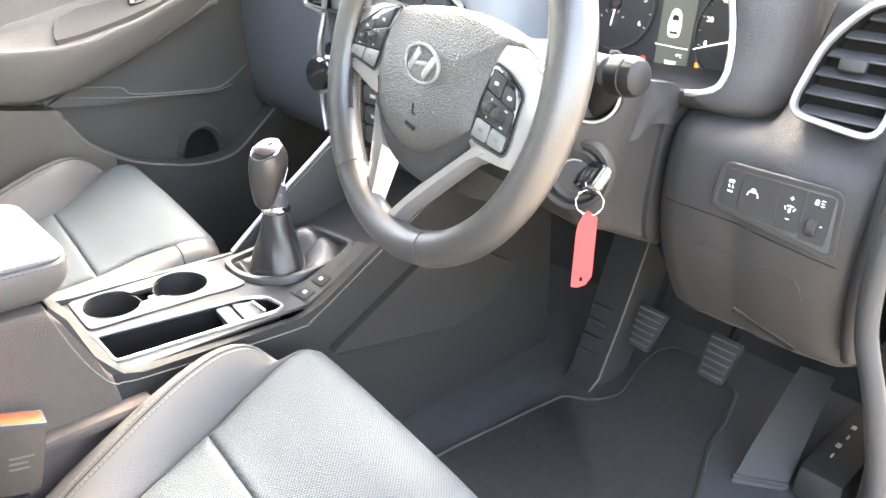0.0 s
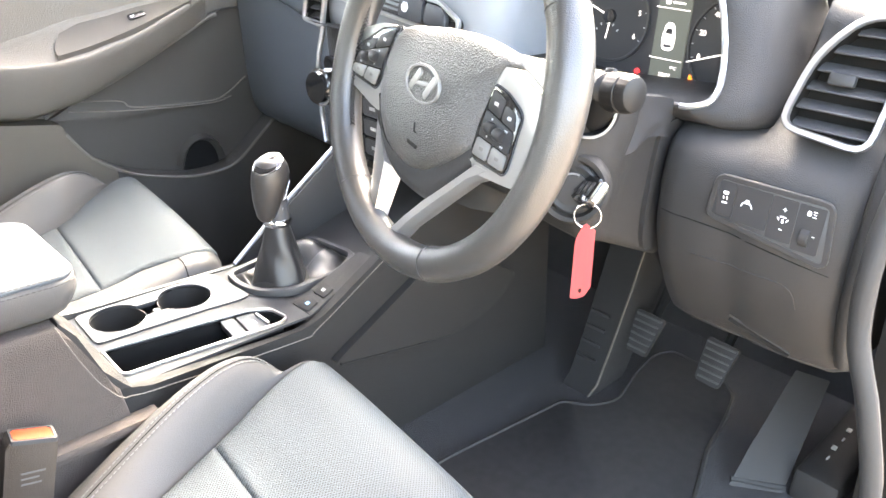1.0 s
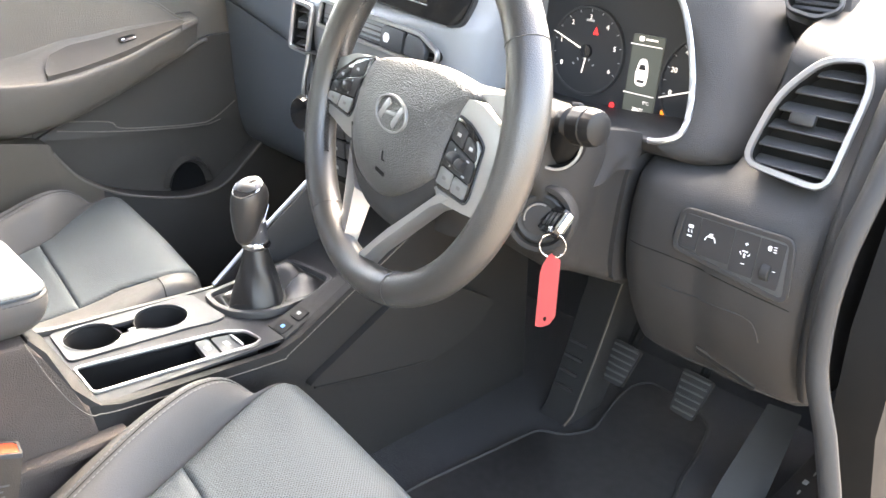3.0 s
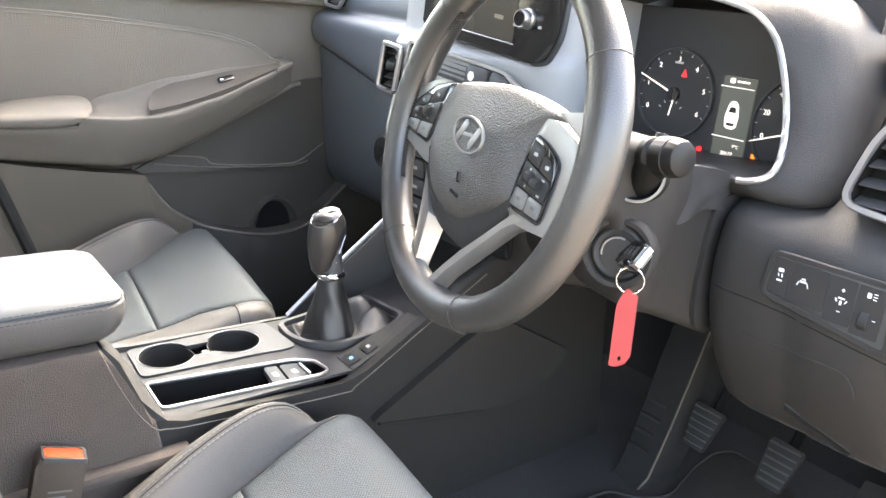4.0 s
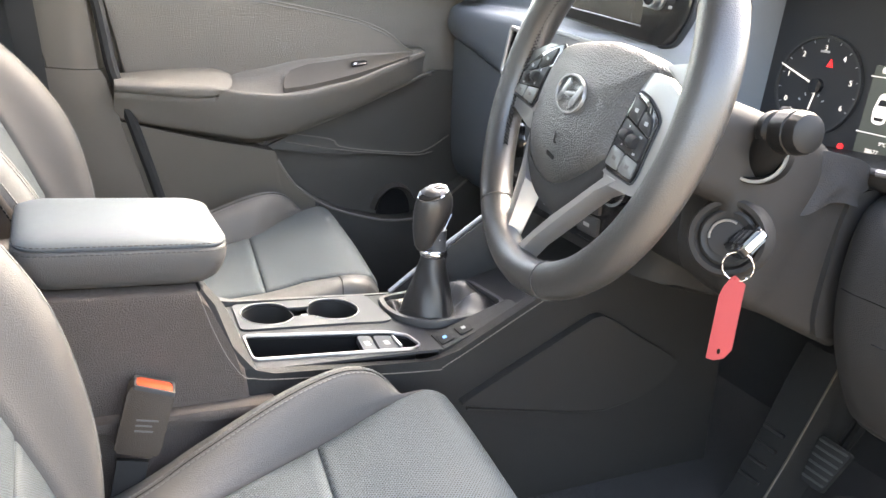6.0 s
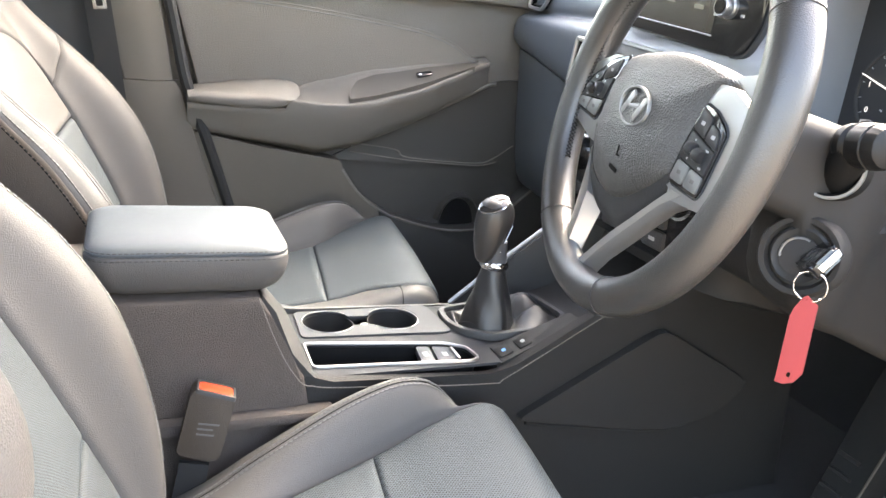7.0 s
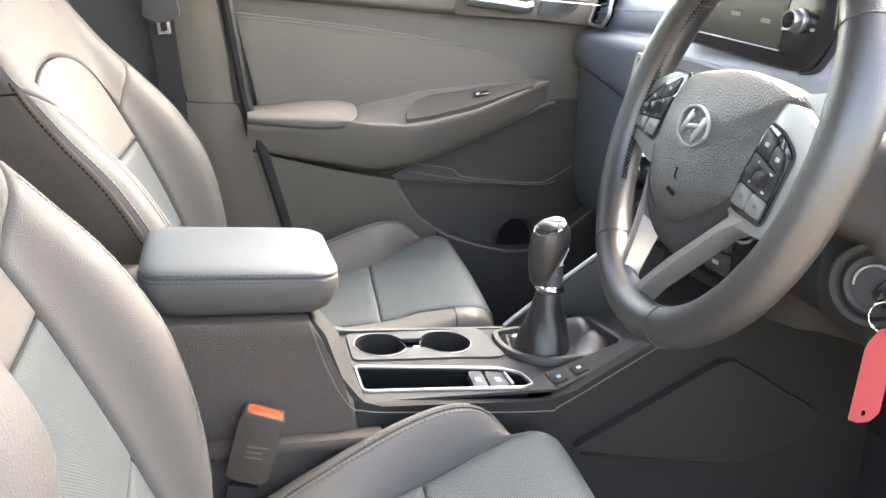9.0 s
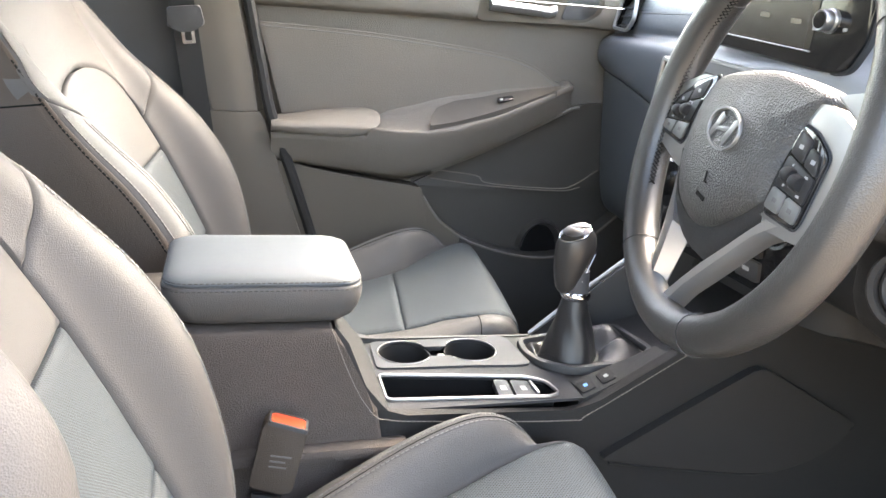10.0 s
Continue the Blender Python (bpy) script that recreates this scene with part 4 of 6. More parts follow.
def gear_lever():
    g = thing("gear_lever", "gear lever with leather gaiter and silver-capped black knob", "gear lever", (0.09, 0.045, 0.285))
    ax = Vector((0.085, 0.043, 0.39))
    fr = rpoly([(0.018, 0.060), (0.024, 0.112), (0.20, 0.112), (0.215, 0.0), (0.16, -0.028), (0.07, -0.018), (0.03, 0.02)], 0.02)
    Mz = frm((0, 0, 0.277), (1, 0, 0.12), (0, 1, 0))
    part("gaiter_frame", ring_plate(fr, inset(fr, 0.011), 0.012, Mz), PLASTIC, g, "dark gaiter surround")
    n = 96
    fo = inset(fr, 0.010)
    cen = Vector((0.100, 0.043, 0.0))
    def reach(ang):
        """Distance from the middle of the gaiter to its frame."""
        best = 0.03
        for i in range(len(fo)):
            p, q = Vector(fo[i]) - cen.to_2d(), Vector(fo[(i + 1) % len(fo)]) - cen.to_2d()
            d = Vector((math.cos(ang), math.sin(ang)))
            den = d.x * (q.y - p.y) - d.y * (q.x - p.x)
            if abs(den) > 1e-9:
                r = (p.x * (q.y - p.y) - p.y * (q.x - p.x)) / den
                k = (p.x * d.y - p.y * d.x) / den
                if r > 0 and -1e-6 <= k <= 1 + 1e-6:
                    best = max(best, r)
        return best
    rings = []
    folds = lambda a, q: abs(math.sin(a * 2.5 + q)) ** 0.7
    for t in [i / 12 for i in range(13)] + [1 + i / 14 for i in range(1, 15)]:
        ring = []
        for k in range(n):
            a = 2 * math.pi * k / n
            rb = reach(a)
            front = max(0.0, math.cos(a - 0.25))
            back_ = max(0.0, math.cos(a - math.pi - 0.5))
            col = min(0.041 + 0.010 * back_ + 0.004 * math.sin(3 * a + 0.6), rb * 0.9)
            if t <= 1:
                r = rb + (col - rb) * t
                z = 0.291 + 0.10 * (r * math.cos(a) - 0.0) * 0.9 - 0.006 * t
                z += math.sin(math.pi * t) * (0.003 + 0.024 * front * (0.5 + 0.5 * math.cos(3.2 * (a - 0.55))) + 0.012 * back_ * folds(a, 2.0) + 0.004 * folds(a * 1.6, 0.3))
                c = cen.lerp(Vector((0.090, 0.043, 0)), t)
            else:
                q = t - 1
                r = 0.0190 + (col - 0.0190) * (1 - q) ** 1.1 + 0.0012 * math.sin(5 * a + 7 * q) * math.sin(math.pi * q)
                z0 = 0.291 + 0.09 * (col * math.cos(a)) - 0.006
                z = z0 + (ax.z - 0.005 - z0) * q ** 0.9
                c = Vector((0.090, 0.043, 0)).lerp(Vector((ax.x, ax.y, 0)), q)
            ring.append(Vector((c.x + r * math.cos(a), c.y + r * math.sin(a), z)))
        rings.append(ring)
    part("gaiter", loft(rings, cap=False), GAITER, g, "creased black leather gaiter", angle=80)
    seam = [r[8] + Vector((0, 0, 0.0006)) for r in rings[1:12]]
    stitches(seam, "stitching", g, PRINTDARK, r=0.0006, dash=0.003, gap=0.0015)
    R = Matrix.Translation(ax)
    part("collar", lathe([(0, -0.004), (0.0215, -0.004), (0.0235, 0.0), (0.0235, 0.004), (0.021, 0.008), (0, 0.008)], R), CHROME, g, "chrome collar")
    part("neck", lathe([(0, 0.007), (0.0195, 0.007), (0.018, 0.020), (0.0165, 0.040), (0, 0.042)], R), DARKSATIN, g, "satin grey neck")
    rings = []
    for h, rx, ry, ox in ((0.008, 0.0070, 0.0080, -0.0175), (0.013, 0.0125, 0.0150, -0.0160), (0.022, 0.0180, 0.0180, -0.0155), (0.034, 0.0228, 0.0200, -0.0145), (0.050, 0.0272, 0.0225, -0.0125), (0.066, 0.0302, 0.0250, -0.0105), (0.080, 0.0305, 0.0258, -0.0090), (0.092, 0.0282, 0.0245, -0.0085), (0.101, 0.0235, 0.0205, -0.0090), (0.107, 0.0150, 0.0135, -0.0100)):
        rings.append([R @ Vector((ox + rx * math.cos(a), ry * math.sin(a), h + rx * math.cos(a) * (0.55 if h < 0.03 else 0.30 if h < 0.055 else 0.05))) for a in [2 * math.pi * k / 28 for k in range(28)]])
    knob = part("knob", loft(rings), KNOB, g, "glossy black knob", angle=70)
    part("knob_cap", lathe([(0, 0.0), (0.019, 0.0), (0.0185, 0.003), (0.012, 0.005), (0, 0.0055)], R @ Matrix.Translation((-0.0150, -0.005, 0.0985)) @ Matrix.Rotation(radians(-24), 4, 'Y') @ Matrix.Rotation(radians(18), 4, 'X') @ Matrix.Diagonal((1.30, 0.95, 1.3, 1))), GLOSS, knob, "gloss black shift pattern cap in a chrome edge")
    KC = R @ Matrix.Translation((-0.0150, -0.005, 0.0985)) @ Matrix.Rotation(radians(-24), 4, 'Y') @ Matrix.Rotation(radians(18), 4, 'X')
    part("cap_ring", tube([KC @ Vector((0.0245 * math.cos(t), 0.0178 * math.sin(t), 0.0015)) for t in [2 * math.pi * q / 32 for q in range(32)]], 0.0014, 6, True), CHROME, knob, "bright chrome edge")
    part("print", box((-0.014, -0.004, 0.0066), (0.010, -0.001, 0.0078), 0, m=R @ Matrix.Translation((-0.0150, -0.005, 0.0985)) @ Matrix.Rotation(radians(-24), 4, 'Y') @ Matrix.Rotation(radians(18), 4, 'X')), GLOSS, knob)
    part("knob_trim", tube([R @ Vector((0.0195 - 0.0205 * q, -0.0085 - 0.0085 * q, 0.066 - 0.040 * q)) for q in (0, 0.2, 0.4, 0.6, 0.8, 1.0)], 0.0009, 6), SATIN, knob)


gear_lever()


def buckle():
    b = thing("seat_belt_buckle", "black seat belt buckle with an orange release button", "buckle", (-0.37, -0.13, 0.18))
    M = frm((-0.388, -0.126, 0.205), (0.97, -0.12, -0.16), (0.10, 0.0, 0.99)) @ Matrix.Scale(1.04, 4)
    part("housing", prism(rpoly([(-0.014, 0.020), (0.030, 0.014), (0.036, 0.022), (0.040, 0.098), (-0.004, 0.106), (-0.010, 0.100)], 0.004), 0.024, M @ Matrix.Translation((0, 0, -0.012)), 0.003, 2, True), SIDEVINYL, b)
    part("release_button", prism(rrect(-0.003, 0.036, -0.010, 0.010, 0.003), 0.006, M @ frm((0, 0.100, 0), (1, -0.13, 0), (0, 0, -1)), 0.002), ORANGE, b, "orange release button")
    part("button_frame", ring_plate(rrect(-0.006, 0.040, -0.0135, 0.0135, 0.003), rrect(-0.003, 0.036, -0.0105, 0.0105, 0.003), 0.005, M @ frm((0, 0.101, 0), (1, -0.13, 0), (0, 0, -1))), PLASTIC, b)
    for k, (y, w) in enumerate(((0.062, 0.024), (0.055, 0.018), (0.048, 0.02))):
        part("print", prism(rrect(0.004, 0.004 + w, y, y + 0.0022, 0.0005), 0.0124, M), PRINTDARK, b)
    part("strap", loft([[M @ Vector((x, y, z)) for x, y, z in ((-0.008, l, -0.003), (0.026, l, -0.003), (0.026, l, 0.003), (-0.008, l, 0.003))] for l in (-0.14, -0.06, 0.004)]), RUBBER, b, "woven strap")


buckle()


def belt():
    b = thing("seat_belt", "black seat belt with a steel tongue hanging on the pillar", "seat belt", (-0.49, 0.64, 0.5))
    pts = [(-0.43, 0.652, 0.20), (-0.462, 0.648, 0.45), (-0.488, 0.645, 0.66), (-0.512, 0.635, 0.85), (-0.55, 0.61, 1.15)]
    part("webbing", loft([[(x - 0.023, y - 0.001, z), (x + 0.023, y - 0.004, z), (x + 0.023, y - 0.0025, z), (x - 0.023, y + 0.0005, z)] for x, y, z in smooth(pts, 6)]), RUBBER, b, "dark woven webbing")
    M = frm((-0.494, 0.636, 0.728), (1, -0.05, 0.12), (-0.1, -0.05, 1))
    part("tongue_cover", prism(rpoly([(-0.034, 0.0), (-0.03, 0.035), (0.03, 0.035), (0.034, 0.0), (0.012, -0.012), (-0.012, -0.012)], 0.006), 0.012, M, 0.003), PLASTIC, b)
    part("tongue", holed(rpoly([(-0.011, -0.006), (0.013, -0.006), (0.013, -0.034), (-0.011, -0.034)], 0.003), [rrect(-0.005, 0.007, -0.028, -0.010, 0.002)], 0.003, M @ Matrix.Translation((0, 0, 0.004))), CHROME, b, "steel tongue")


belt()

# ---------- dashboard ----------
def YZ(x, tilt=0.0, z=0.0):
    """A pose whose x runs to the driver's door (-y), y up, z to the rear; tilt: degrees by which its face looks up, turned at the height z."""
    a = radians(tilt)
    return frm((x - z * math.sin(a), 0, z - z * math.cos(a)), (0, -1, 0), (math.sin(a), 0, math.cos(a)))


def slatted(name, outline, frame_w, m, n, parent, axis_tilt=35.0, frame_mat=None, depth=0.03, tab=None, slat_w=0.016):
    """An air vent: frame, dark well, tilted slats and a setting tab."""
    f = part(name, ring_plate(outline, inset(outline, frame_w), 0.007, m), frame_mat or SATIN, parent, "satin silver vent frame")
    inn = inset(outline, frame_w)
    part("well", loft([[m @ Vector((x, y, -depth)) for x, y in inn], [m @ Vector((x, y, 0.003)) for x, y in inn]], cap=False), MATT, f)
    part("well_back", prism(inn, 0.002, m @ Matrix.Translation((0, 0, -depth))), MATT, f)
    ys = [p[1] for p in inn]
    for k in range(n):
        y = min(ys) + (max(ys) - min(ys)) * (k + 0.6) / (n + 0.2)
        xs = []
        for i in range(len(inn)):
            (x0, y0), (x1, y1) = inn[i], inn[(i + 1) % len(inn)]
            if (y0 - y) * (y1 - y) < 0:
                xs.append(x0 + (x1 - x0) * (y - y0) / (y1 - y0))
        if len(xs) >= 2:
            part("slat", box((min(xs) + 0.0005, -slat_w / 2, -0.0012), (max(xs) - 0.0005, slat_w / 2, 0.0012), 0.0008, 1, m @ Matrix.Translation((0, y, -0.010)) @ Matrix.Rotation(radians(axis_tilt - 90), 4, 'X')), PLASTIC, f)
    if tab:
        part("tab", box((tab[0] - 0.014, tab[1] - 0.008, -0.006), (tab[0] + 0.014, tab[1] + 0.006, 0.004), 0.003, 2, m), WELL, f, "black setting tab")
    return f


def dashboard():
    d = thing("dashboard", "dark grey moulded dashboard with silver-edged vents", "dashboard", (0.6, 0.0, 0.4))
    # passenger side
    rings = []
    for y, s in ((0.71, 0.0), (0.64, 0.0), (0.55, 0.004), (0.45, 0.010), (0.36, 0.020), (0.29, 0.036), (0.235, 0.055)):
        c = 0.685 - (0.71 - y) * 0.20
        prof = [(1.12, 0.83), (0.70, 0.872), (0.53, 0.872), (0.47, 0.858), (0.445, 0.83), (0.436, 0.79), (0.438, 0.772), (0.428, 0.766), (0.408, 0.752), (0.402, 0.725), (0.408, c + 0.018), (0.424, c + 0.003), (0.428, c - 0.001), (0.424, c - 0.006), (0.430, c - 0.06), (0.45, 0.42), (0.49, 0.345), (0.60, 0.32), (1.12, 0.30)]
        rings.append([(x - s * (1 if i > 3 else 0.3), y, z) for i, (x, z) in enumerate(prof)])
    part("passenger_fascia", loft([smooth([Vector(p) for p in r], 3) for r in rings]), PASSDASH, d, "soft grained passenger fascia, lightened for windscreen light", angle=50)
    stitches([(0.4395 - s, y, 0.800) for y, s in ((0.62, 0.001), (0.55, 0.0045), (0.45, 0.0105), (0.36, 0.0205), (0.29, 0.036))], "stitching", d, THREAD, r=0.0013, dash=0.007)
    stitches([(0.4405 - s, y, 0.815) for y, s in ((0.62, 0.001), (0.55, 0.0045), (0.45, 0.0105), (0.36, 0.0205), (0.29, 0.036))], "stitching", d, THREAD, r=0.0013, dash=0.007)
    slatted("side_vent", rpoly([(-0.690, 0.778), (-0.678, 0.862), (-0.615, 0.868), (-0.600, 0.80), (-0.622, 0.772)], 0.012), 0.007, YZ(0.430, 8, 0.82), 4, d)
    # middle: screen housing, ledge, vents, heater panel
    mid, low = [], []
    for y, s in ((0.236, 0.02), (0.22, 0.008), (0.19, 0.0), (0.0, 0.0), (-0.13, 0.004), (-0.165, 0.02), (-0.18, 0.05)):
        prof = [(1.12, 0.83), (0.62, 0.878), (0.42, 0.89), (0.335, 0.885), (0.322, 0.84), (0.318, 0.772), (0.312, 0.758), (0.300, 0.745), (0.297, 0.735), (0.300, 0.690), (0.304, 0.662), (0.312, 0.657), (0.36, 0.655), (1.12, 0.65)]
        mid.append([(x + s, y, z) for x, z in prof])
        prof = [(1.12, 0.65), (0.33, 0.655), (0.307, 0.652), (0.318, 0.56), (0.325, 0.47), (0.345, 0.42), (0.42, 0.38), (1.12, 0.30)]
        low.append([(x + s + 0.002, y, z) for x, z in prof])
    part("middle_fascia", loft([smooth([Vector(p) for p in r], 2) for r in mid]), SKYLITSKIN, d, "smooth middle fascia, coloured pale blue for sky sheen", angle=45)
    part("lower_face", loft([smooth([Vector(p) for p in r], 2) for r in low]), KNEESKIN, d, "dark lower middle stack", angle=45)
    bez = rpoly([(-0.135, 0.762), (-0.135, 0.90), (0.15, 0.90), (0.182, 0.88), (0.180, 0.80), (0.162, 0.764), (0.14, 0.757)], 0.012)
    lean = lambda m, z: m @ Matrix.Translation((0, z, 0)) @ Matrix.Rotation(radians(-4.8), 4, 'Z') @ Matrix.Translation((0, -z, 0))
    MS = lean(YZ(0.312, 0), 0.778)
    sc = part("screen_housing", prism(bez, 0.012, MS, 0.004), GLOSS, d, "gloss black screen housing")
    part("housing_edge", ring_plate(inset(bez, -0.004), inset(bez, 0.001), 0.008, MS), DARKSATIN, sc)
    part("display", prism(rrect(-0.11, 0.092, 0.779, 0.885, 0.003), 0.0128, MS), SCREEN, sc, "dim touch display")
    part("display_edge", tube([MS @ Vector((-0.112, 0.7765, 0.0132)), MS @ Vector((0.094, 0.7765, 0.0132))], 0.0010, 6), SATIN, sc)
    for x, y, w, h in ((0.055, 0.81, 0.02, 0.006), (-0.01, 0.812, 0.02, 0.006), (-0.03, 0.845, 0.05, 0.03)):
        part("print", prism(rrect(x - w / 2, x + w / 2, y - h / 2, y + h / 2, 0.001), 0.0134, MS), SCREENBAR, sc)
    for k, z in enumerate((0.807, 0.875)):
        kn = part("dial", lathe([(0.0155, 0.0), (0.015, 0.006), (0.013, 0.008), (0.0135, 0.017), (0.012, 0.020), (0.010, 0.0195), (0, 0.019)], frm((0.302, -0.120, z), (0, -1, 0), (0, 0, 1)), 30), SATIN, sc, "knurled silver dial")
        part("dial_face", lathe([(0.0100, 0.0), (0.0100, 0.0008), (0, 0.001)], frm((0.2818, -0.120, z), (0, -1, 0), (0, 0, 1)), 24), GLOSS, kn)
    for y in (-0.146, -0.094):
        part("print", box((0.2985, y - 0.003, 0.795), (0.300, y + 0.003, 0.799), 0), PRINTGREY, sc)
    ml = rpoly([(-0.165, 0.690), (-0.160, 0.738), (0.09, 0.738), (0.135, 0.720), (0.138, 0.705), (0.12, 0.690)], 0.008)
    VM = lean(YZ(0.293, 5, 0.714), 0.714)
    slatted("middle_vent", ml, 0.006, VM, 4, d, tab=None)
    sw = part("hazard_switch", prism(rpoly([(0.010, 0.697), (0.010, 0.731), (0.06, 0.731), (0.062, 0.697)], 0.006), 0.010, VM, 0.003), DARKSATIN, d, "satin grey switch block")
    part("print", prism([(0.024 + 0.008 * math.cos(a), 0.714 + 0.008 * math.sin(a)) for a in [2 * math.pi * k / 6 for k in range(6)]], 0.0106, VM), WHITE, sw)
    part("vent_switch", prism(rpoly([(0.066, 0.698), (0.066, 0.730), (0.098, 0.730), (0.112, 0.716), (0.112, 0.698)], 0.006), 0.009, VM, 0.003), DARKSATIN, d, "satin grey switch block")
    slatted("centre_left_vent", rpoly([(-0.244, 0.655), (-0.240, 0.742), (-0.178, 0.736), (-0.184, 0.650)], 0.010), 0.008, YZ(0.292, 5, 0.70), 5, d, tab=(-0.21, 0.70))
    hp = part("heater_panel", prism(rpoly([(-0.20, 0.43), (-0.21, 0.60), (0.13, 0.60), (0.12, 0.43)], 0.012), 0.008, YZ(0.316, -5, 0.52), 0.003), GLOSS, d, "gloss black heater panel")
    for y in (-0.215, 0.10):
        kk = part("heater_dial", lathe([(0.034, 0.0), (0.033, 0.012), (0.030, 0.015), (0.0285, 0.026), (0, 0.027)], frm((0.312, -y, 0.540), (0, -1, 0), (0, 0, 1)), 32), GLOSS, hp, "gloss black dial in a silver ring")
        part("dial_ring", lathe([(0.0345, 0.008), (0.0345, 0.016), (0.030, 0.0165), (0.030, 0.008)], frm((0.312, -y, 0.540), (0, -1, 0), (0, 0, 1)), 32, False), CHROME, kk)
    for r in range(4):
        for k in range(4):
            b = part("heater_button", prism(rrect(-0.155 + 0.058 * k, -0.103 + 0.058 * k, 0.445 + 0.036 * r, 0.475 + 0.036 * r, 0.003), 0.014, YZ(0.316, -5, 0.52), 0.002), PLASTIC, hp)
            part("print", prism(rrect(-0.137 + 0.058 * k, -0.122 + 0.058 * k, 0.457 + 0.036 * r, 0.463 + 0.036 * r, 0.001), 0.0146, YZ(0.316, -5, 0.52)), PRINTGREY, hp)
    part("stack_trim", tube(smooth([(0.33, 0.243, 0.65), (0.318, 0.246, 0.58), (0.32, 0.243, 0.50), (0.30, 0.20, 0.44)], 5), 0.005, 8), SATIN, d, "satin silver side trim")
    # driver's side: upper face, lower knee bolster
    rings = []
    # beside the instruments it runs back under the hood; outside them it rises to the vent
    for y, zt, s in ((-0.452, 0, 0.10), (-0.459, 0, 0.05), (-0.466, 0, 0.020), (-0.476, 0, 0.006), (-0.50, 0, 0.0), (-0.545, 0, 0.0), (-0.566, 0, 0.002), (-0.580, 0.799, 0.004), (-0.592, 0.793, 0.0), (-0.620, 0.788, 0.0), (-0.655, 0.786, 0.002), (-0.695, 0.786, 0.010), (-0.713, 0.78, 0.035)):
        if zt:
            rise = [(1.12, 0.865), (0.74, 0.865), (0.62, max(0.85, zt + 0.006)), (0.53, max(0.815, zt + 0.005)), (0.468, zt), (0.446, zt - 0.012), (0.432, zt - 0.03), (0.428, 0.740), (0.404, 0.692), (0.376, 0.655), (0.347, 0.632)]
        else:
            rise = [(1.12, 0.70), (0.74, 0.69), (0.62, 0.68), (0.53, 0.668), (0.48, 0.659), (0.45, 0.652), (0.43, 0.647), (0.41, 0.642), (0.39, 0.637), (0.37, 0.632), (0.347, 0.625)]
        prof = rise + [(0.320, 0.604), (0.312, 0.56), (0.316, 0.51), (0.332, 0.46), (0.364, 0.405), (0.402, 0.356), (0.43, 0.336), (0.5, 0.326), (1.12, 0.32)]
        rings.append([(x + s, y, z) for x, z in prof])
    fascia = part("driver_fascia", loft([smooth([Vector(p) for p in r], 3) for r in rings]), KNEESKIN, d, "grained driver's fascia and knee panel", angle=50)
    rings = []
    for y, s in ((-0.09, 0.03), (-0.14, 0.012), (-0.25, 0.005), (-0.38, 0.004), (-0.46, 0.0)):
        prof = [(0.60, 0.630), (0.40, 0.630), (0.335, 0.625), (0.320, 0.60), (0.316, 0.54), (0.318, 0.49), (0.326, 0.462), (0.346, 0.450), (0.45, 0.447), (0.60, 0.45)]
        rings.append([(x + s, y, z) for x, z in prof])
    part("lower_fascia", loft([smooth([Vector(p) for p in r], 3) for r in rings]), FLANK, d, "grained lower panel under the column", angle=50)
    skin = BVHTree.FromPolygons([v.co.copy() for v in fascia.data.vertices], [tuple(p.vertices) for p in fascia.data.polygons])

    def seam(name, pts, r, material):
        """A line that lies on the fascia's skin, through pts in y and z."""
        hits = [skin.ray_cast(fascia.matrix_world.inverted() @ Vector((0.1, p.y, p.z)), Vector((1, 0, 0)))[0] for p in smooth([Vector((0, y, z)) for y, z in pts], 8)]
        part(name, tube([fascia.matrix_world @ p for p in hits if p], r, 6), material, d)
    seam("knee_line", [(-0.527, 0.476), (-0.601, 0.478), (-0.644, 0.4775), (-0.656, 0.466), (-0.660, 0.446)], 0.0013, KNEESKIN)
    seam("crease", [(-0.480, 0.523), (-0.552, 0.523), (-0.64, 0.514), (-0.690, 0.506)], 0.0007, MATT)
    part("release_slot", tube([(0.3830, -0.573, 0.3800), (0.4100, -0.648, 0.3460)], 0.0045, 6), MATT, d)
    part("release_lip", tube([(0.3775, -0.573, 0.3865), (0.4060, -0.650, 0.3520)], 0.0018, 6), KNEESKIN, d)
    part("end_cap", tube(smooth([(0.412, -0.711, 0.78), (0.368, -0.713, 0.70), (0.342, -0.714, 0.62), (0.334, -0.715, 0.55), (0.344, -0.715, 0.48), (0.370, -0.715, 0.42), (0.405, -0.714, 0.37)], 5), 0.011, 10), KNEESKIN, d)
    slatted("driver_vent", rpoly([(0.588, 0.652), (0.603, 0.738), (0.640, 0.786), (0.688, 0.792), (0.700, 0.760), (0.692, 0.640)], 0.026), 0.0080, VENT_M, 6, d, tab=(0.640, 0.716), slat_w=0.021)
    # windscreen-corner outlet on the top
    dm = rpoly([(0.522, 0.822), (0.533, 0.842), (0.588, 0.856), (0.598, 0.816), (0.572, 0.800), (0.532, 0.808)], 0.010)
    MD = YZ(0.525, 25, 0.828)
    part("demister_base", loft([[MD @ Vector((x, y, -0.06)) for x, y in inset(dm, -0.012)], [MD @ Vector((x, y, -0.0135)) for x, y in inset(dm, -0.004)]]), KNEESKIN, d)
    slatted("demister", dm, 0.005, MD, 5, d, frame_mat=PLASTIC, axis_tilt=60, depth=0.012, slat_w=0.007)
    part("upper_shelf", loft([[(0.55, y, 0.872), (0.80, y, 0.868), (1.12, y, 0.835), (1.12, y, 0.80), (0.55, y, 0.80)] for y in (-0.50, -0.16)]), KNEESKIN, d)
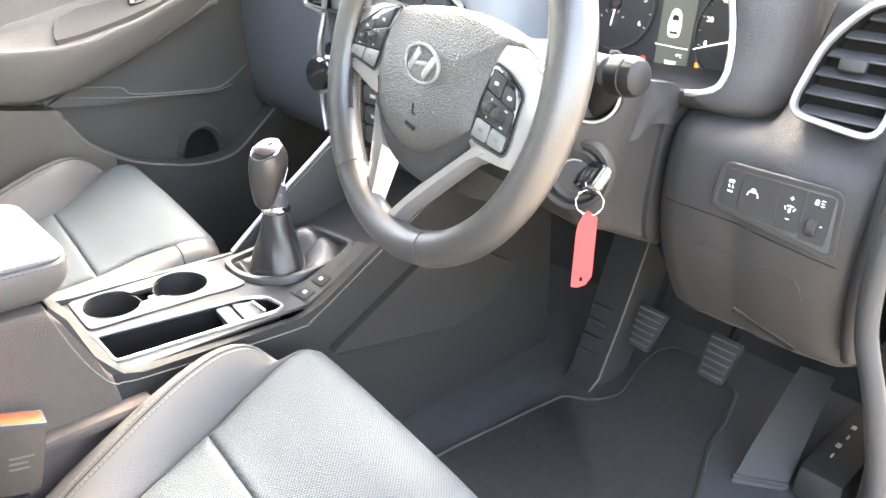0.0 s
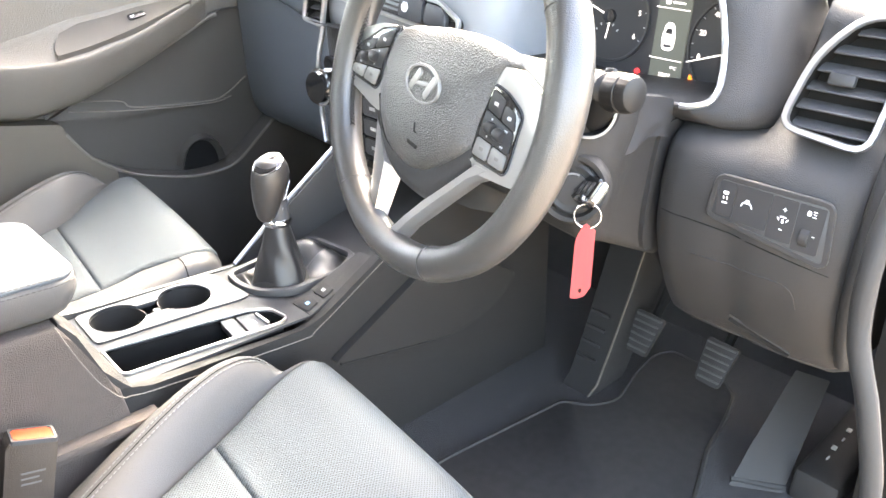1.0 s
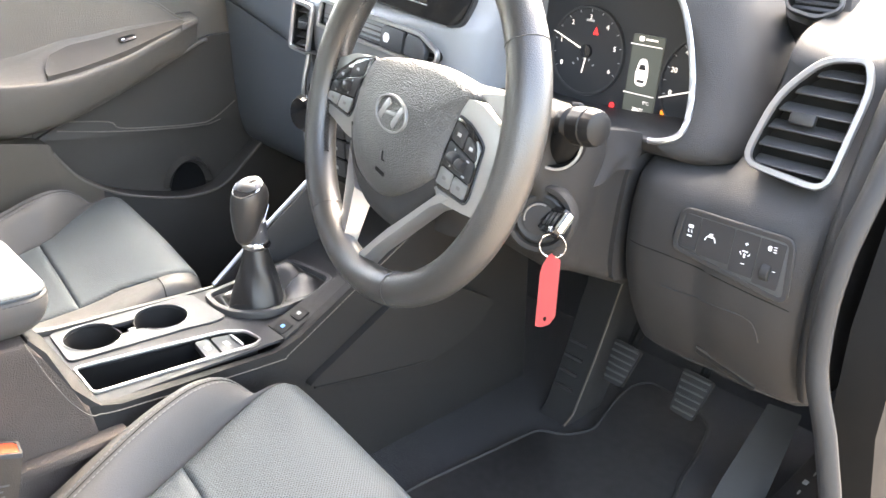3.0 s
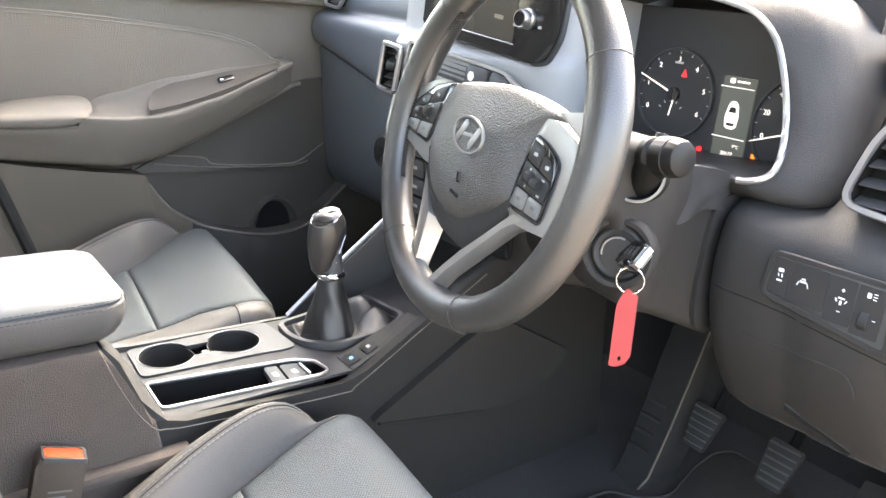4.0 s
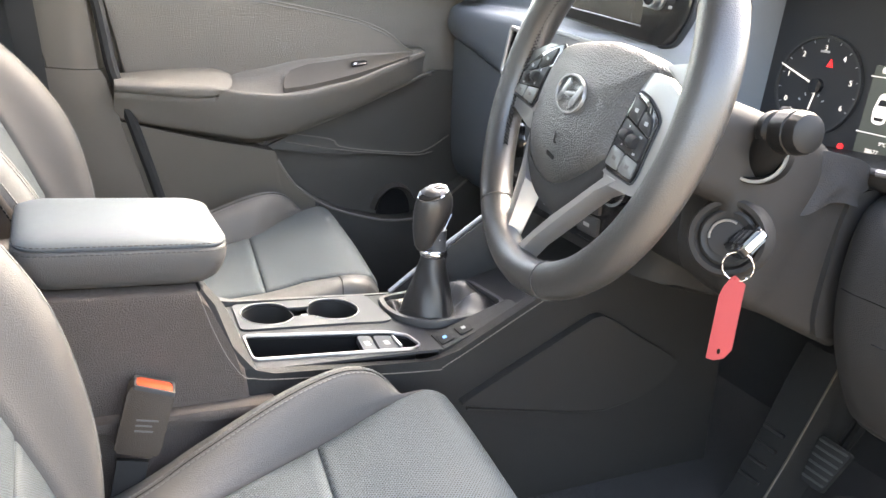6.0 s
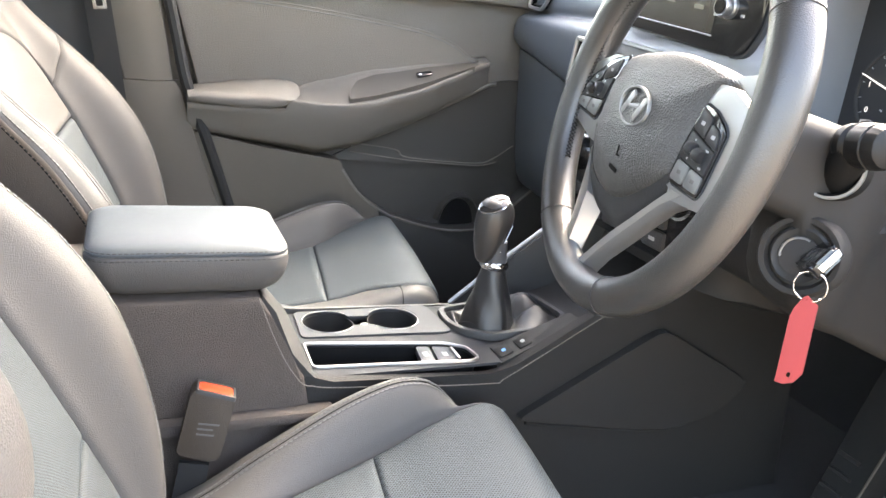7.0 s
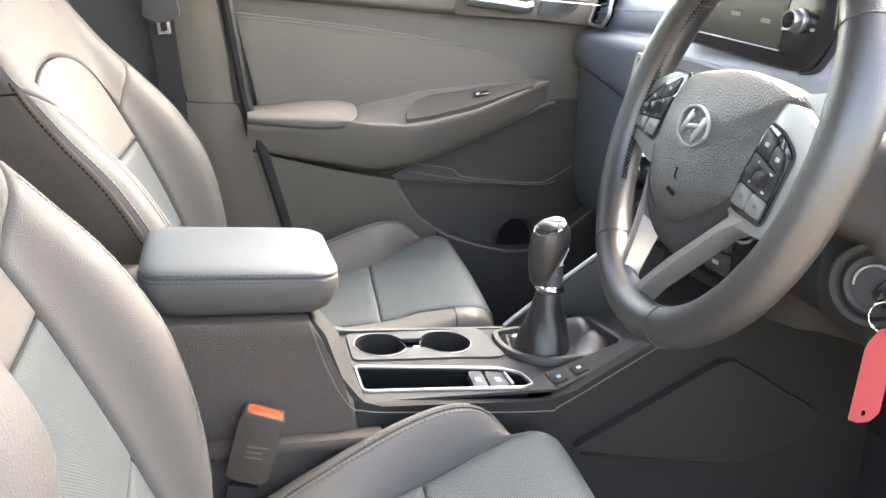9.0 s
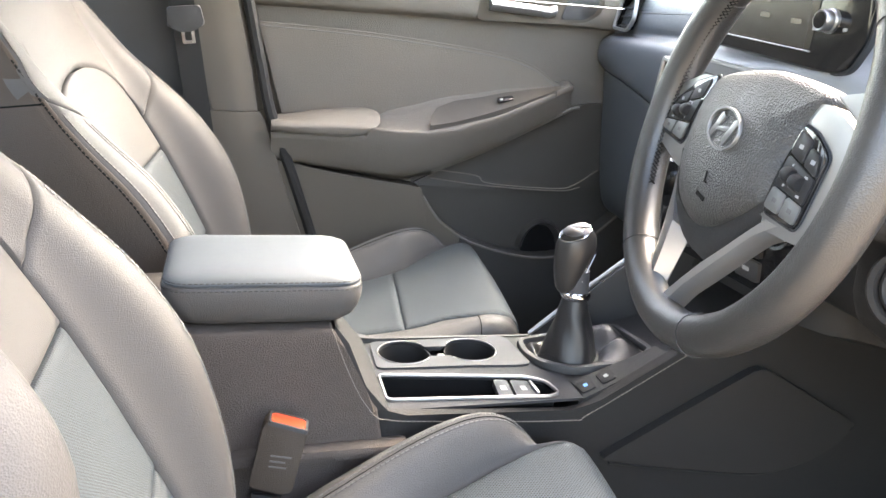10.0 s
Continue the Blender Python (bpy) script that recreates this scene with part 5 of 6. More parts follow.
    # instrument hood
    rim = [(-0.437, 0.651), (-0.484, 0.654), (-0.505, 0.672), (-0.490, 0.722), (-0.464, 0.782), (-0.438, 0.823), (-0.39, 0.848), (-0.28, 0.862), (-0.175, 0.846), (-0.118, 0.808), (-0.086, 0.74), (-0.086, 0.69), (-0.108, 0.662), (-0.17, 0.648), (-0.28, 0.640)]
    rim = [Vector((y, z)) for y, z in rim]
    cen = Vector((-0.28, 0.745))
    # the lower outer corner stands nearer to the driver
    near = [0.057, 0.059, 0.045, 0.016, 0.002] + [0.0] * 9 + [0.02]
    def loop(x, k, k_low=None, lean=1.0):
        """The hood's outline at the depth x, drawn out by k, or below the middle by k_low."""
        out = []
        for q in rim:
            w = min(1.0, max(0.0, (0.80 - q.y) / 0.10))
            out.append(cen + (q - cen) * (k + ((k_low or k) - k) * w))
        return smooth([Vector((x - lean * n, p.x, p.y)) for p, n in zip(out, near)], 4, True)
    hood = part("instrument_hood", loft([loop(0.56, 1.30, 1.34, 0), loop(0.47, 1.29, 1.325, 0.2), loop(0.430, 1.22, 1.30, 0.6), loop(0.412, 1.12, 1.25, 0.85), loop(0.402, 1.06, 1.16), loop(0.397, 1.02), loop(0.400, 0.995), loop(0.445, 0.97, None, 0.5), loop(0.482, 0.95, None, 0)], cap=False), KNEESKIN, d, "curved hood over the instruments", angle=60)
    rim_loop = loop(0.397, 1.008)
    part("hood_trim", tube(rim_loop[2:49], 0.0042, 8), SATIN, hood, "satin silver rim")
    part("hood_lip", tube(rim_loop[48:] + rim_loop[:3], 0.0038, 8), PLASTIC, hood, "dark lower lip")
    return d


VENT_M = Matrix.Translation((0.304, 0, 0.645)) @ frm((0, 0, 0), (0.06, -1, 0), (0.30, 0, 0.954)) @ Matrix.Translation((0, -0.645, 0))
dashboard()


def instruments():
    i = thing("instrument_cluster", "dark instrument cluster with two lit round gauges and a display", "instrument cluster", (0.49, -0.36, 0.65))
    M = YZ(0.476, 0)
    part("face", prism(rpoly([(0.10, 0.640), (0.10, 0.84), (0.45, 0.84), (0.47, 0.66), (0.42, 0.635)], 0.02), 0.004, M @ Matrix.Translation((0, 0, -0.004))), DIALBACK, i, "matt black face")
    def gauge(cx, cz, r, nums, start, sweep, needle):
        g = part("gauge", prism([(cx + r * math.cos(a), cz + r * math.sin(a)) for a in [2 * math.pi * k / 48 for k in range(48)]], 0.002, M), DIALBACK, i)
        part("gauge_ring", ring_plate([(cx + r * math.cos(a), cz + r * math.sin(a)) for a in [2 * math.pi * k / 48 for k in range(48)]], [(cx + (r - 0.004) * math.cos(a), cz + (r - 0.004) * math.sin(a)) for a in [2 * math.pi * k / 48 for k in range(48)]], 0.006, M), PLASTIC, g, "dark raised ring")
        for k, n in enumerate(nums):
            a = radians(start - sweep * k / (len(nums) - 1))
            text(n, 0.0100, M @ Matrix.Translation((cx + (r - 0.0165) * math.cos(a), cz + (r - 0.0165) * math.sin(a), 0.003)), GLOW, g, name="numeral")
        ticks = bmesh.new()
        for k in range((len(nums) - 1) * 2 + 1):
            a = radians(start - sweep * k / ((len(nums) - 1) * 2))
            q = box((r - 0.0085, -0.0005, 0.0022), (r - 0.005, 0.0005, 0.003), 0, m=M @ Matrix.Translation((cx, cz, 0)) @ Matrix.Rotation(a, 4, 'Z'))
            tmp = bpy.data.meshes.new("tick")
            q.to_mesh(tmp)
            q.free()
            ticks.from_mesh(tmp)
            bpy.data.meshes.remove(tmp)
        tagged(part("tick_marks", ticks, PRINTGREY, g), kind="stuff")
        a = radians(needle)
        part("needle", prism([(-0.002, -0.0011), (r - 0.012, -0.0007), (r - 0.012, 0.0007), (-0.002, 0.0011)], 0.0015, M @ Matrix.Translation((cx, cz, 0.005)) @ Matrix.Rotation(a, 4, 'Z') @ Matrix.Translation((0.012, 0, 0))), GLOW, g, "white needle")
        part("needle_hub", lathe([(0.010, 0.0), (0.0095, 0.006), (0, 0.0065)], M @ Matrix.Translation((cx, cz, 0.002)), 20), GLOSS, g)
        return g
    g = gauge(0.265, 0.720, 0.066, ["0", "1", "2", "3", "4", "5", "6"], 208, 236, 160)
    part("warning_mark", prism([(0.272, 0.746), (0.282, 0.746), (0.277, 0.757)], 0.0005, M @ Matrix.Translation((0, 0, 0.003))), REDGLOW, g)
    part("needle", prism([(0.262, 0.688), (0.2635, 0.688), (0.2675, 0.712), (0.266, 0.712)], 0.0015, M @ Matrix.Translation((0, 0, 0.005))), GLOW, g)
    for k in range(5):
        a = radians(150 - 28 * k)
        part("print", prism(rrect(-0.001, 0.001, 0.020, 0.024, 0.0002), 0.0006, M @ Matrix.Translation((0.263, 0.688, 0.003)) @ Matrix.Rotation(a - math.pi / 2, 4, 'Z')), PRINTGREY, g)
    part("print", prism(rrect(0.258, 0.272, 0.7675, 0.7705, 0.0005), 0.0006, M @ Matrix.Translation((0.0, -0.004, 0.003))), PRINTGREY, g)
    s = gauge(0.467, 0.702, 0.072, ["0", "20", "40", "60", "80", "100", "120", "140"], 196, 230, 200)
    DM = M @ Matrix.Translation((0.000, -0.0085, 0))
    D = part("display", prism(rrect(0.342, 0.392, 0.655, 0.766, 0.002), 0.003, DM), SCREEN2, i, "lit grey-green trip display")
    for z in (0.752, 0.683):
        part("display_line", prism(rrect(0.339, 0.390, z - 0.0006, z + 0.0006, 0.0002), 0.0034, DM), GLOW, D)
    part("car_symbol", prism(rpoly([(0.3555, 0.698), (0.3540, 0.712), (0.3575, 0.729), (0.3610, 0.7335), (0.3685, 0.7335), (0.3725, 0.728), (0.375, 0.712), (0.3735, 0.698), (0.3685, 0.695), (0.3605, 0.695)], 0.003), 0.0036, DM), GLOW, D)
    part("car_window", prism(rpoly([(0.3585, 0.718), (0.3705, 0.718), (0.3685, 0.7255), (0.361, 0.7255)], 0.001), 0.004, DM), DIALBACK, D)
    part("car_window", prism(rpoly([(0.3580, 0.7035), (0.3710, 0.7035), (0.3700, 0.6995), (0.359, 0.6995)], 0.001), 0.004, DM), DIALBACK, D)
    text("28677", 0.0075, DM @ Matrix.Translation((0.367, 0.661, 0.0034)), GLOW, D, name="numeral")
    text("9°C", 0.0065, DM @ Matrix.Translation((0.379, 0.6725, 0.0034)), GLOW, D, name="numeral")
    part("print", prism(rrect(0.352, 0.360, 0.757, 0.764, 0.002), 0.0034, DM), GLOW, D)
    part("print", prism(rrect(0.363, 0.382, 0.759, 0.7615, 0.0005), 0.0034, DM), GLOW, D)
    part("warning_lamp", prism([(0.322 + 0.0038 * math.cos(a), 0.650 + 0.0038 * math.sin(a)) for a in [2 * math.pi * k / 20 for k in range(20)]], 0.0026, M), REDGLOW, i, "glowing red warning lamp")
    part("warning_lamp", prism(rrect(0.4045, 0.4095, 0.6535, 0.6600, 0.001), 0.0026, M), AMBERGLOW, i, "glowing amber warning lamp")


instruments()


def switch_panel():
    p = thing("switch_panel", "black switch panel with four white-printed buttons, set in the fascia", "switch panel", (0.31, -0.61, 0.56))
    M = frm((0.3105, 0, -0.002), (0, -1, 0), (0, 0, 1))
    out = rpoly([(0.546, 0.543), (0.551, 0.592), (0.680, 0.594), (0.687, 0.524)], 0.010)
    part("surround", ring_plate(inset(out, -0.004), inset(out, 0.003), 0.0036, M), KNEESKIN, p)
    part("panel", prism(out, 0.003, M, 0.001), PLASTIC, p)
    cols = [(0.555, 0.574), (0.576, 0.616), (0.618, 0.646), (0.648, 0.676)]
    for a, b in cols:
        z0 = 0.547 - (a - 0.555) * 0.14
        part("button", prism(rrect(a - 0.0005, b + 0.0005, z0, 0.589, 0.002), 0.0037, M), BUTTON, p)
    P = lambda x, z, w, h, r=0.0: part("print", prism(rrect(-w * 0.4, w * 0.4, -h * 0.4, h * 0.4, min(w, h) * 0.2), 0.0005, M @ Matrix.Translation((x, z, 0.0038)) @ Matrix.Rotation(radians(r), 4, 'Z')), WHITE, p)
    for dx, dz, w, h, r in ((0, 0.004, 0.008, 0.005, 0), (-0.002, -0.002, 0.0015, 0.005, 15), (0.002, -0.002, 0.0015, 0.005, 15), (0, -0.008, 0.008, 0.0025, 0)):
        P(0.5635 + dx, 0.571 + dz, w, h, r)
    for dx, dz, w, h, r in ((0, 0.001, 0.009, 0.003, 0), (-0.0055, -0.002, 0.0013, 0.007, -20), (0.0055, -0.002, 0.0013, 0.007, 20), (0, 0.004, 0.006, 0.0015, 0)):
        P(0.590 + dx, 0.569 + dz, w, h, r)
    for dx, dz, w, h, r in ((0, 0.012, 0.005, 0.0012, 0), (0, 0.012, 0.0012, 0.005, 0), (0, 0.003, 0.009, 0.002, 0), (0, -0.002, 0.003, 0.006, 0), (0, -0.012, 0.005, 0.0012, 0), (-0.005, 0.0, 0.0015, 0.005, 30), (0.005, 0.0, 0.0015, 0.005, -30)):
        P(0.633 + dx, 0.564 + dz, w, h, r)
    for dx, dz, w, h, r in ((-0.002, 0.012, 0.005, 0.007, 0), (0.004, 0.015, 0.005, 0.001, 0), (0.004, 0.012, 0.005, 0.001, 0), (0.004, 0.009, 0.005, 0.001, 0), (0.008, -0.013, 0.004, 0.001, 0)):
        P(0.661 + dx, 0.568 + dz, w, h, r)
    w = part("thumb_wheel", lathe([(0.010, -0.005), (0.011, -0.004), (0.011, 0.004), (0.010, 0.005)], M @ Matrix.Translation((0.660, 0.551, -0.001)) @ Matrix.Rotation(radians(90), 4, 'Y'), 24), RUBBER, p, "ribbed thumb wheel")
    for k in range(4):
        P(0.660, 0.545 + 0.004 * k, 0.003, 0.0012)


switch_panel()


# ---------- steering ----------
WTH, WYAW, WROT = radians(13.2), radians(10.2), radians(-5.5)
_n = Vector((-math.cos(WTH) * math.cos(WYAW), math.sin(WYAW), math.sin(WTH) * math.cos(WYAW)))
_x = Vector((-math.sin(WYAW), -math.cos(WYAW), 0))
_y = _n.cross(_x)
WM = Matrix((_x, _y, _n)).transposed().to_4x4()
WM.translation = (0.010, -0.376, 0.700)
COL = WM.copy()
WM = WM @ Matrix.Rotation(WROT, 4, 'Z')


def steering_wheel():
    w = thing("steering_wheel", "black leather three-spoke steering wheel with silver lower spoke", "steering wheel", tuple(WM.translation))
    W = lambda x, y, z=0.0: WM @ Vector((x, y, z))
    R, n = 0.1792, 96
    rings = []
    for k in range(n):
        a = 2 * math.pi * k / n
        # thicker grips at ten and two
        g = math.exp(-((abs(math.degrees(math.atan2(math.sin(a), abs(math.cos(a)))) - 20) / 16) ** 2))
        rr, rz = 0.0182 + 0.0018 * g, 0.0190 + 0.0012 * g
        rings.append([W((R + rr * math.cos(b)) * math.cos(a), (R + rr * math.cos(b)) * math.sin(a), rz * math.sin(b)) for b in [2 * math.pi * j / 16 for j in range(16)]])
    rim = part("rim", loft(rings, cap=False, wrap=True), RIMLEATHER, w, "worn smooth leather rim", angle=80)
    for a in (237, 295, 38, 142):
        a = radians(a)
        part("seam", tube([W((R + 0.0190 * math.cos(b)) * math.cos(a), (R + 0.0190 * math.cos(b)) * math.sin(a), 0.0196 * math.sin(b)) for b in [2 * math.pi * j / 20 for j in range(20)]], 0.0005, 6, True), PLASTIC, rim)
    for a0, a1 in ((138, 216), (324, 402)):
        for flip in (1, -1):
            zig = []
            for k, a in enumerate(range(a0 * 2, a1 * 2, 3)):
                b = math.pi + flip * (0.16 if k % 2 else -0.16)
                q = radians(a / 2)
                r_ = R + 0.0188 * math.cos(b)
                zig.append(W(r_ * math.cos(q), r_ * math.sin(q), 0.002 + 0.0196 * math.sin(b)))
            tagged(part("lacing", tube(zig, 0.0008, 5), MATT, rim, "black cross-stitched lacing"), kind="stuff")
    # airbag pad: domed, grained
    out = [(0.096, 0.0535), (0.068, 0.0585), (0.014, 0.0585), (-0.041, 0.0485), (-0.080, 0.037), (-0.094, 0.020), (-0.0975, -0.013), (-0.091, -0.046), (-0.067, -0.075), (-0.045, -0.0855), (-0.011, -0.0905), (0.020, -0.085), (0.048, -0.067), (0.078, -0.042), (0.0835, -0.030), (0.0855, 0.006), (0.0875, 0.030), (0.0925, 0.044)]
    out = smooth([Vector((x, y, 0)) for x, y in out], 3, True)
    c = Vector((0, -0.018, 0))
    dome = []
    for k, z in ((1.0, -0.022), (1.0, -0.003), (0.988, 0.002), (0.96, 0.0048), (0.87, 0.0098), (0.70, 0.0150), (0.45, 0.0188), (0.2, 0.0202)):
        ring = []
        for p in out:
            d = p - c
            a = math.atan2(d.y / 0.072, d.x / 0.090)
            e = Vector((0.090 * math.cos(a), 0.072 * math.sin(a), 0))
            ring.append(W(*(c + (d * k).lerp(e * k, min(1.0, (1 - k) * 5.0))).to_2d(), z))
        dome.append(ring)
    pad = part("airbag_pad", loft(dome), PADGRAIN, w, "grained black airbag cover", angle=60)
    up = smooth([Vector(p) for p in ((-0.093, -0.040, 0), (-0.067, -0.073, 0), (-0.045, -0.0835, 0), (-0.011, -0.0885, 0), (0.020, -0.083, 0), (0.048, -0.065, 0), (0.078, -0.040, 0), (0.084, -0.034, 0))], 4)
    dn = smooth([Vector(p) for p in ((-0.094, -0.046, 0), (-0.072, -0.085, 0), (-0.030, -0.1075, 0), (0.008, -0.112, 0), (0.036, -0.109, 0), (0.057, -0.0875, 0), (0.088, -0.048, 0), (0.091, -0.042, 0))], 4)
    part("pad_chin", loft([[W(p.x, p.y, -0.024) for p in up], [W(p.x, p.y, 0.0035) for p in up], [W(*p.lerp(q, 0.5).to_2d(), 0.0025) for p, q in zip(up, dn)], [W(*p.lerp(q, 0.93).to_2d(), -0.001) for p, q in zip(up, dn)], [W(q.x, q.y, -0.005) for q in dn], [W(q.x, q.y, -0.024) for q in dn]], ring_closed=False, cap=False), KNEESKIN, pad, "smooth lower edge of the cover", angle=60)
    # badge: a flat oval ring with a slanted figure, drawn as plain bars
    E = WM @ Matrix.Translation((0.0035, -0.0005, 0.0180)) @ Matrix.Rotation(radians(-2), 4, 'Z')
    ell = [(0.0305 * math.cos(a), 0.0185 * math.sin(a)) for a in [2 * math.pi * k / 40 for k in range(40)]]
    bd = part("badge", ring_plate(ell, [(x * 0.91, y * 0.87) for x, y in ell], 0.0035, E), BADGE, pad, "chrome oval badge with a slanted figure")
    part("badge_back", prism([(x * 0.93, y * 0.93) for x, y in ell], 0.001, E), PLASTIC, bd)
    for pts in ([(-0.0225, -0.0095), (-0.015, -0.0125), (-0.0045, 0.009), (-0.0115, 0.0135)], [(0.0225, 0.0095), (0.015, 0.0125), (0.0045, -0.009), (0.0115, -0.0135)], [(-0.012, -0.004), (0.012, 0.0005), (0.010, 0.004), (-0.0095, 0.0)]):
        part("badge_bar", prism(rpoly(pts, 0.002), 0.003, E, 0.001), BADGE, bd)
    for k, (x, y, ww, hh, r) in enumerate(((0.010, -0.043, 0.0018, 0.010, 20), (0.0125, -0.047, 0.006, 0.0016, 0), (0.010, -0.0605, 0.018, 0.0036, -4))):
        part("print", prism(rrect(-ww / 2, ww / 2, -hh / 2, hh / 2, 0.0005), 0.0008, WM @ Matrix.Translation((x, y, (0.0196, 0.0194, 0.0170)[k])) @ Matrix.Rotation(radians(r), 4, 'Z')), MATT, pad)
    # side spokes with their flush switch pods
    plates = {1: [(0.080, 0.044), (0.107, 0.0490), (0.160, 0.0335), (0.178, 0.028), (0.178, -0.030), (0.158, -0.046), (0.134, -0.050), (0.084, -0.056)], -1: [(-0.066, 0.036), (-0.122, 0.0315), (-0.172, 0.010), (-0.180, -0.030), (-0.166, -0.047), (-0.100, -0.058), (-0.080, -0.058)]}
    pods = {1: [(0.0885, 0.0285), (0.108, 0.026), (0.1275, 0.0185), (0.1345, 0.0135), (0.1365, -0.0325), (0.134, -0.0405), (0.0905, -0.0415), (0.0838, -0.0365), (0.0830, -0.0095), (0.0855, 0.006)], -1: [(-0.082, 0.0365), (-0.1204, 0.0238), (-0.1577, -0.0034), (-0.1638, -0.0278), (-0.1605, -0.0362), (-0.104, -0.0375), (-0.099, -0.028), (-0.100, -0.002), (-0.083, 0.022)]}
    quads = {1: [(0.0865, -0.0395), (0.1345, -0.0385), (0.1335, 0.0150), (0.0895, 0.0270)], -1: [(-0.1035, -0.0360), (-0.1610, -0.0345), (-0.1500, 0.0020), (-0.0890, 0.0335)]}
    for s in (1, -1):
        o = rpoly(plates[s], 0.010)
        sp = part("side_spoke", prism(o if s < 0 else o[::-1], 0.0155, WM @ Matrix.Translation((0, 0, -0.014)), 0.006, 3), SPOKE, w, "satin grey side spoke")
        pod = rpoly(pods[s], 0.004)
        pd = part("switch_pod", prism(pod if s < 0 else pod[::-1], 0.004, WM @ Matrix.Translation((0, 0, 0.0)), 0.001), GLOSS, sp, "gloss black switch pod")
        part("pod_edge", tube([W(x, y, 0.0022) for x, y in inset(pod, -0.0012)], 0.0009, 6, True), DARKSATIN, pd)
        q4 = [Vector(p) for p in quads[s]]

        def uv(u, v):
            p = q4[0].lerp(q4[1], u).lerp(q4[3].lerp(q4[2], u), v)
            return (p.x, p.y)
        for q, (u0, u1, v0, v1) in enumerate(((0.03, 0.47, 0.70, 0.98), (0.52, 0.97, 0.70, 0.94), (0.02, 0.98, 0.31, 0.67), (0.02, 0.47, 0.02, 0.28), (0.52, 0.98, 0.02, 0.28))):
            b = rpoly([uv(u0, v0), uv(u1, v0), uv(u1 - (0.12 if q == 1 else 0), v1), uv(u0, v1)], 0.0025)
            part("button", prism(b if s > 0 else b[::-1], 0.0016, WM @ Matrix.Translation((0, 0, 0.0038)), 0.0007), (BUTTON, BUTTON, BUTTON, PODGREY, PODGREY)[q], pd)
            cx, cy_ = uv((u0 + u1) / 2, (v0 + v1) / 2)
            if q != 2:
                part("print", prism(rrect(cx - 0.0028, cx + 0.0028, cy_ - 0.0016, cy_ + 0.0016, 0.0006), 0.0019, WM @ Matrix.Translation((0, 0, 0.0038))), PRINTGREY if q < 2 else PRINTDARK, pd)
            else:
                for du in (-0.16, 0.14):
                    rx_, ry_ = uv(0.5 + du, 0.5)
                    part("roller", lathe([(0, -0.0055), (0.0052, -0.0055), (0.0060, -0.004), (0.0060, 0.004), (0.0052, 0.0055), (0, 0.0055)], WM @ Matrix.Translation((rx_, ry_, 0.0065)) @ Matrix.Rotation(radians(90), 4, 'Y'), 16), BUTTON, pd, "ridged roller")
                for du, dv, ww in ((-0.22, 0.13, 0.002), (0.27, 0.13, 0.0045), (-0.22, -0.13, 0.002), (0.27, -0.13, 0.0045)):
                    x_, y_ = uv(0.5 + du, 0.49 + dv)
                    part("print", prism(rrect(x_ - ww / 2, x_ + ww / 2, y_ - 0.0009, y_ + 0.0009, 0.0004), 0.0019, WM @ Matrix.Translation((0, 0, 0.0038))), PRINTGREY, pd)
    skirt = [(0.104, 0.0555), (0.110, 0.0535), (0.161, 0.0365), (0.174, 0.034), (0.168, 0.070), (0.150, 0.068)]
    part("spoke_skirt", prism(rpoly(skirt, 0.004), 0.0145, WM @ Matrix.Translation((0, 0, -0.014)), 0.005, 3), SPOKE, w, "satin grey upper spoke cover")
    # lower spoke: a silver V with an open triangle
    rings = []
    for ix, iy, ox, oy in ((0.092, -0.047, 0.130, -0.045), (0.078, -0.063, 0.103, -0.066), (0.055, -0.088, 0.077, -0.097), (0.033, -0.111, 0.053, -0.127), (0.012, -0.137, 0.031, -0.151), (-0.004, -0.158, 0.011, -0.173), (-0.018, -0.171, -0.010, -0.192)):
        q, o = Vector((ix, iy)), Vector((ox, oy))
        o = q.lerp(o, 0.9 if ix > 0.09 or ix < 0 else 0.66)
        rings.append([W(*p.to_2d(), z) for p, z in ((q, -0.014), (q, 0.0), (q.lerp(o, 0.10), 0.003), (q.lerp(o, 0.55), 0.002), (q.lerp(o, 0.85), -0.003), (q.lerp(o, 0.94), -0.008), (q.lerp(o, 0.9), -0.014))])
    part("lower_spoke", loft(rings), SATIN, w, "satin silver lower spoke leg", angle=30)
    rings = []
    for ox, oy, rx_, ry_, ix, iy in ((-0.098, -0.062, -0.062, -0.078, -0.060, -0.080), (-0.088, -0.095, -0.030, -0.106, -0.012, -0.114), (-0.077, -0.130, -0.028, -0.136, -0.020, -0.140), (-0.067, -0.163, -0.028, -0.164, -0.027, -0.165), (-0.052, -0.186, -0.020, -0.172, -0.019, -0.172), (-0.012, -0.192, -0.010, -0.176, -0.009, -0.176)):
        o, r_, i_ = Vector((ox, oy)), Vector((rx_, ry_)), Vector((ix, iy))
        rings.append([W(*p.to_2d(), z) for p, z in ((o, -0.014), (o, -0.008), (o.lerp(r_, 0.08), -0.003), (o.lerp(r_, 0.35), 0.0015), (o.lerp(r_, 0.66), 0.003), (o.lerp(i_, 0.74), -0.012), (o.lerp(i_, 0.7), -0.014))])
    part("lower_spoke", loft(rings), SATIN, w, "satin silver lower spoke leg", angle=30)
    part("hub_back", lathe([(0.052, -0.02), (0.05, -0.05), (0.045, -0.075), (0.0, -0.08)], WM @ Matrix.Translation((0, -0.022, 0)), 28), PLASTIC, w)


steering_wheel()


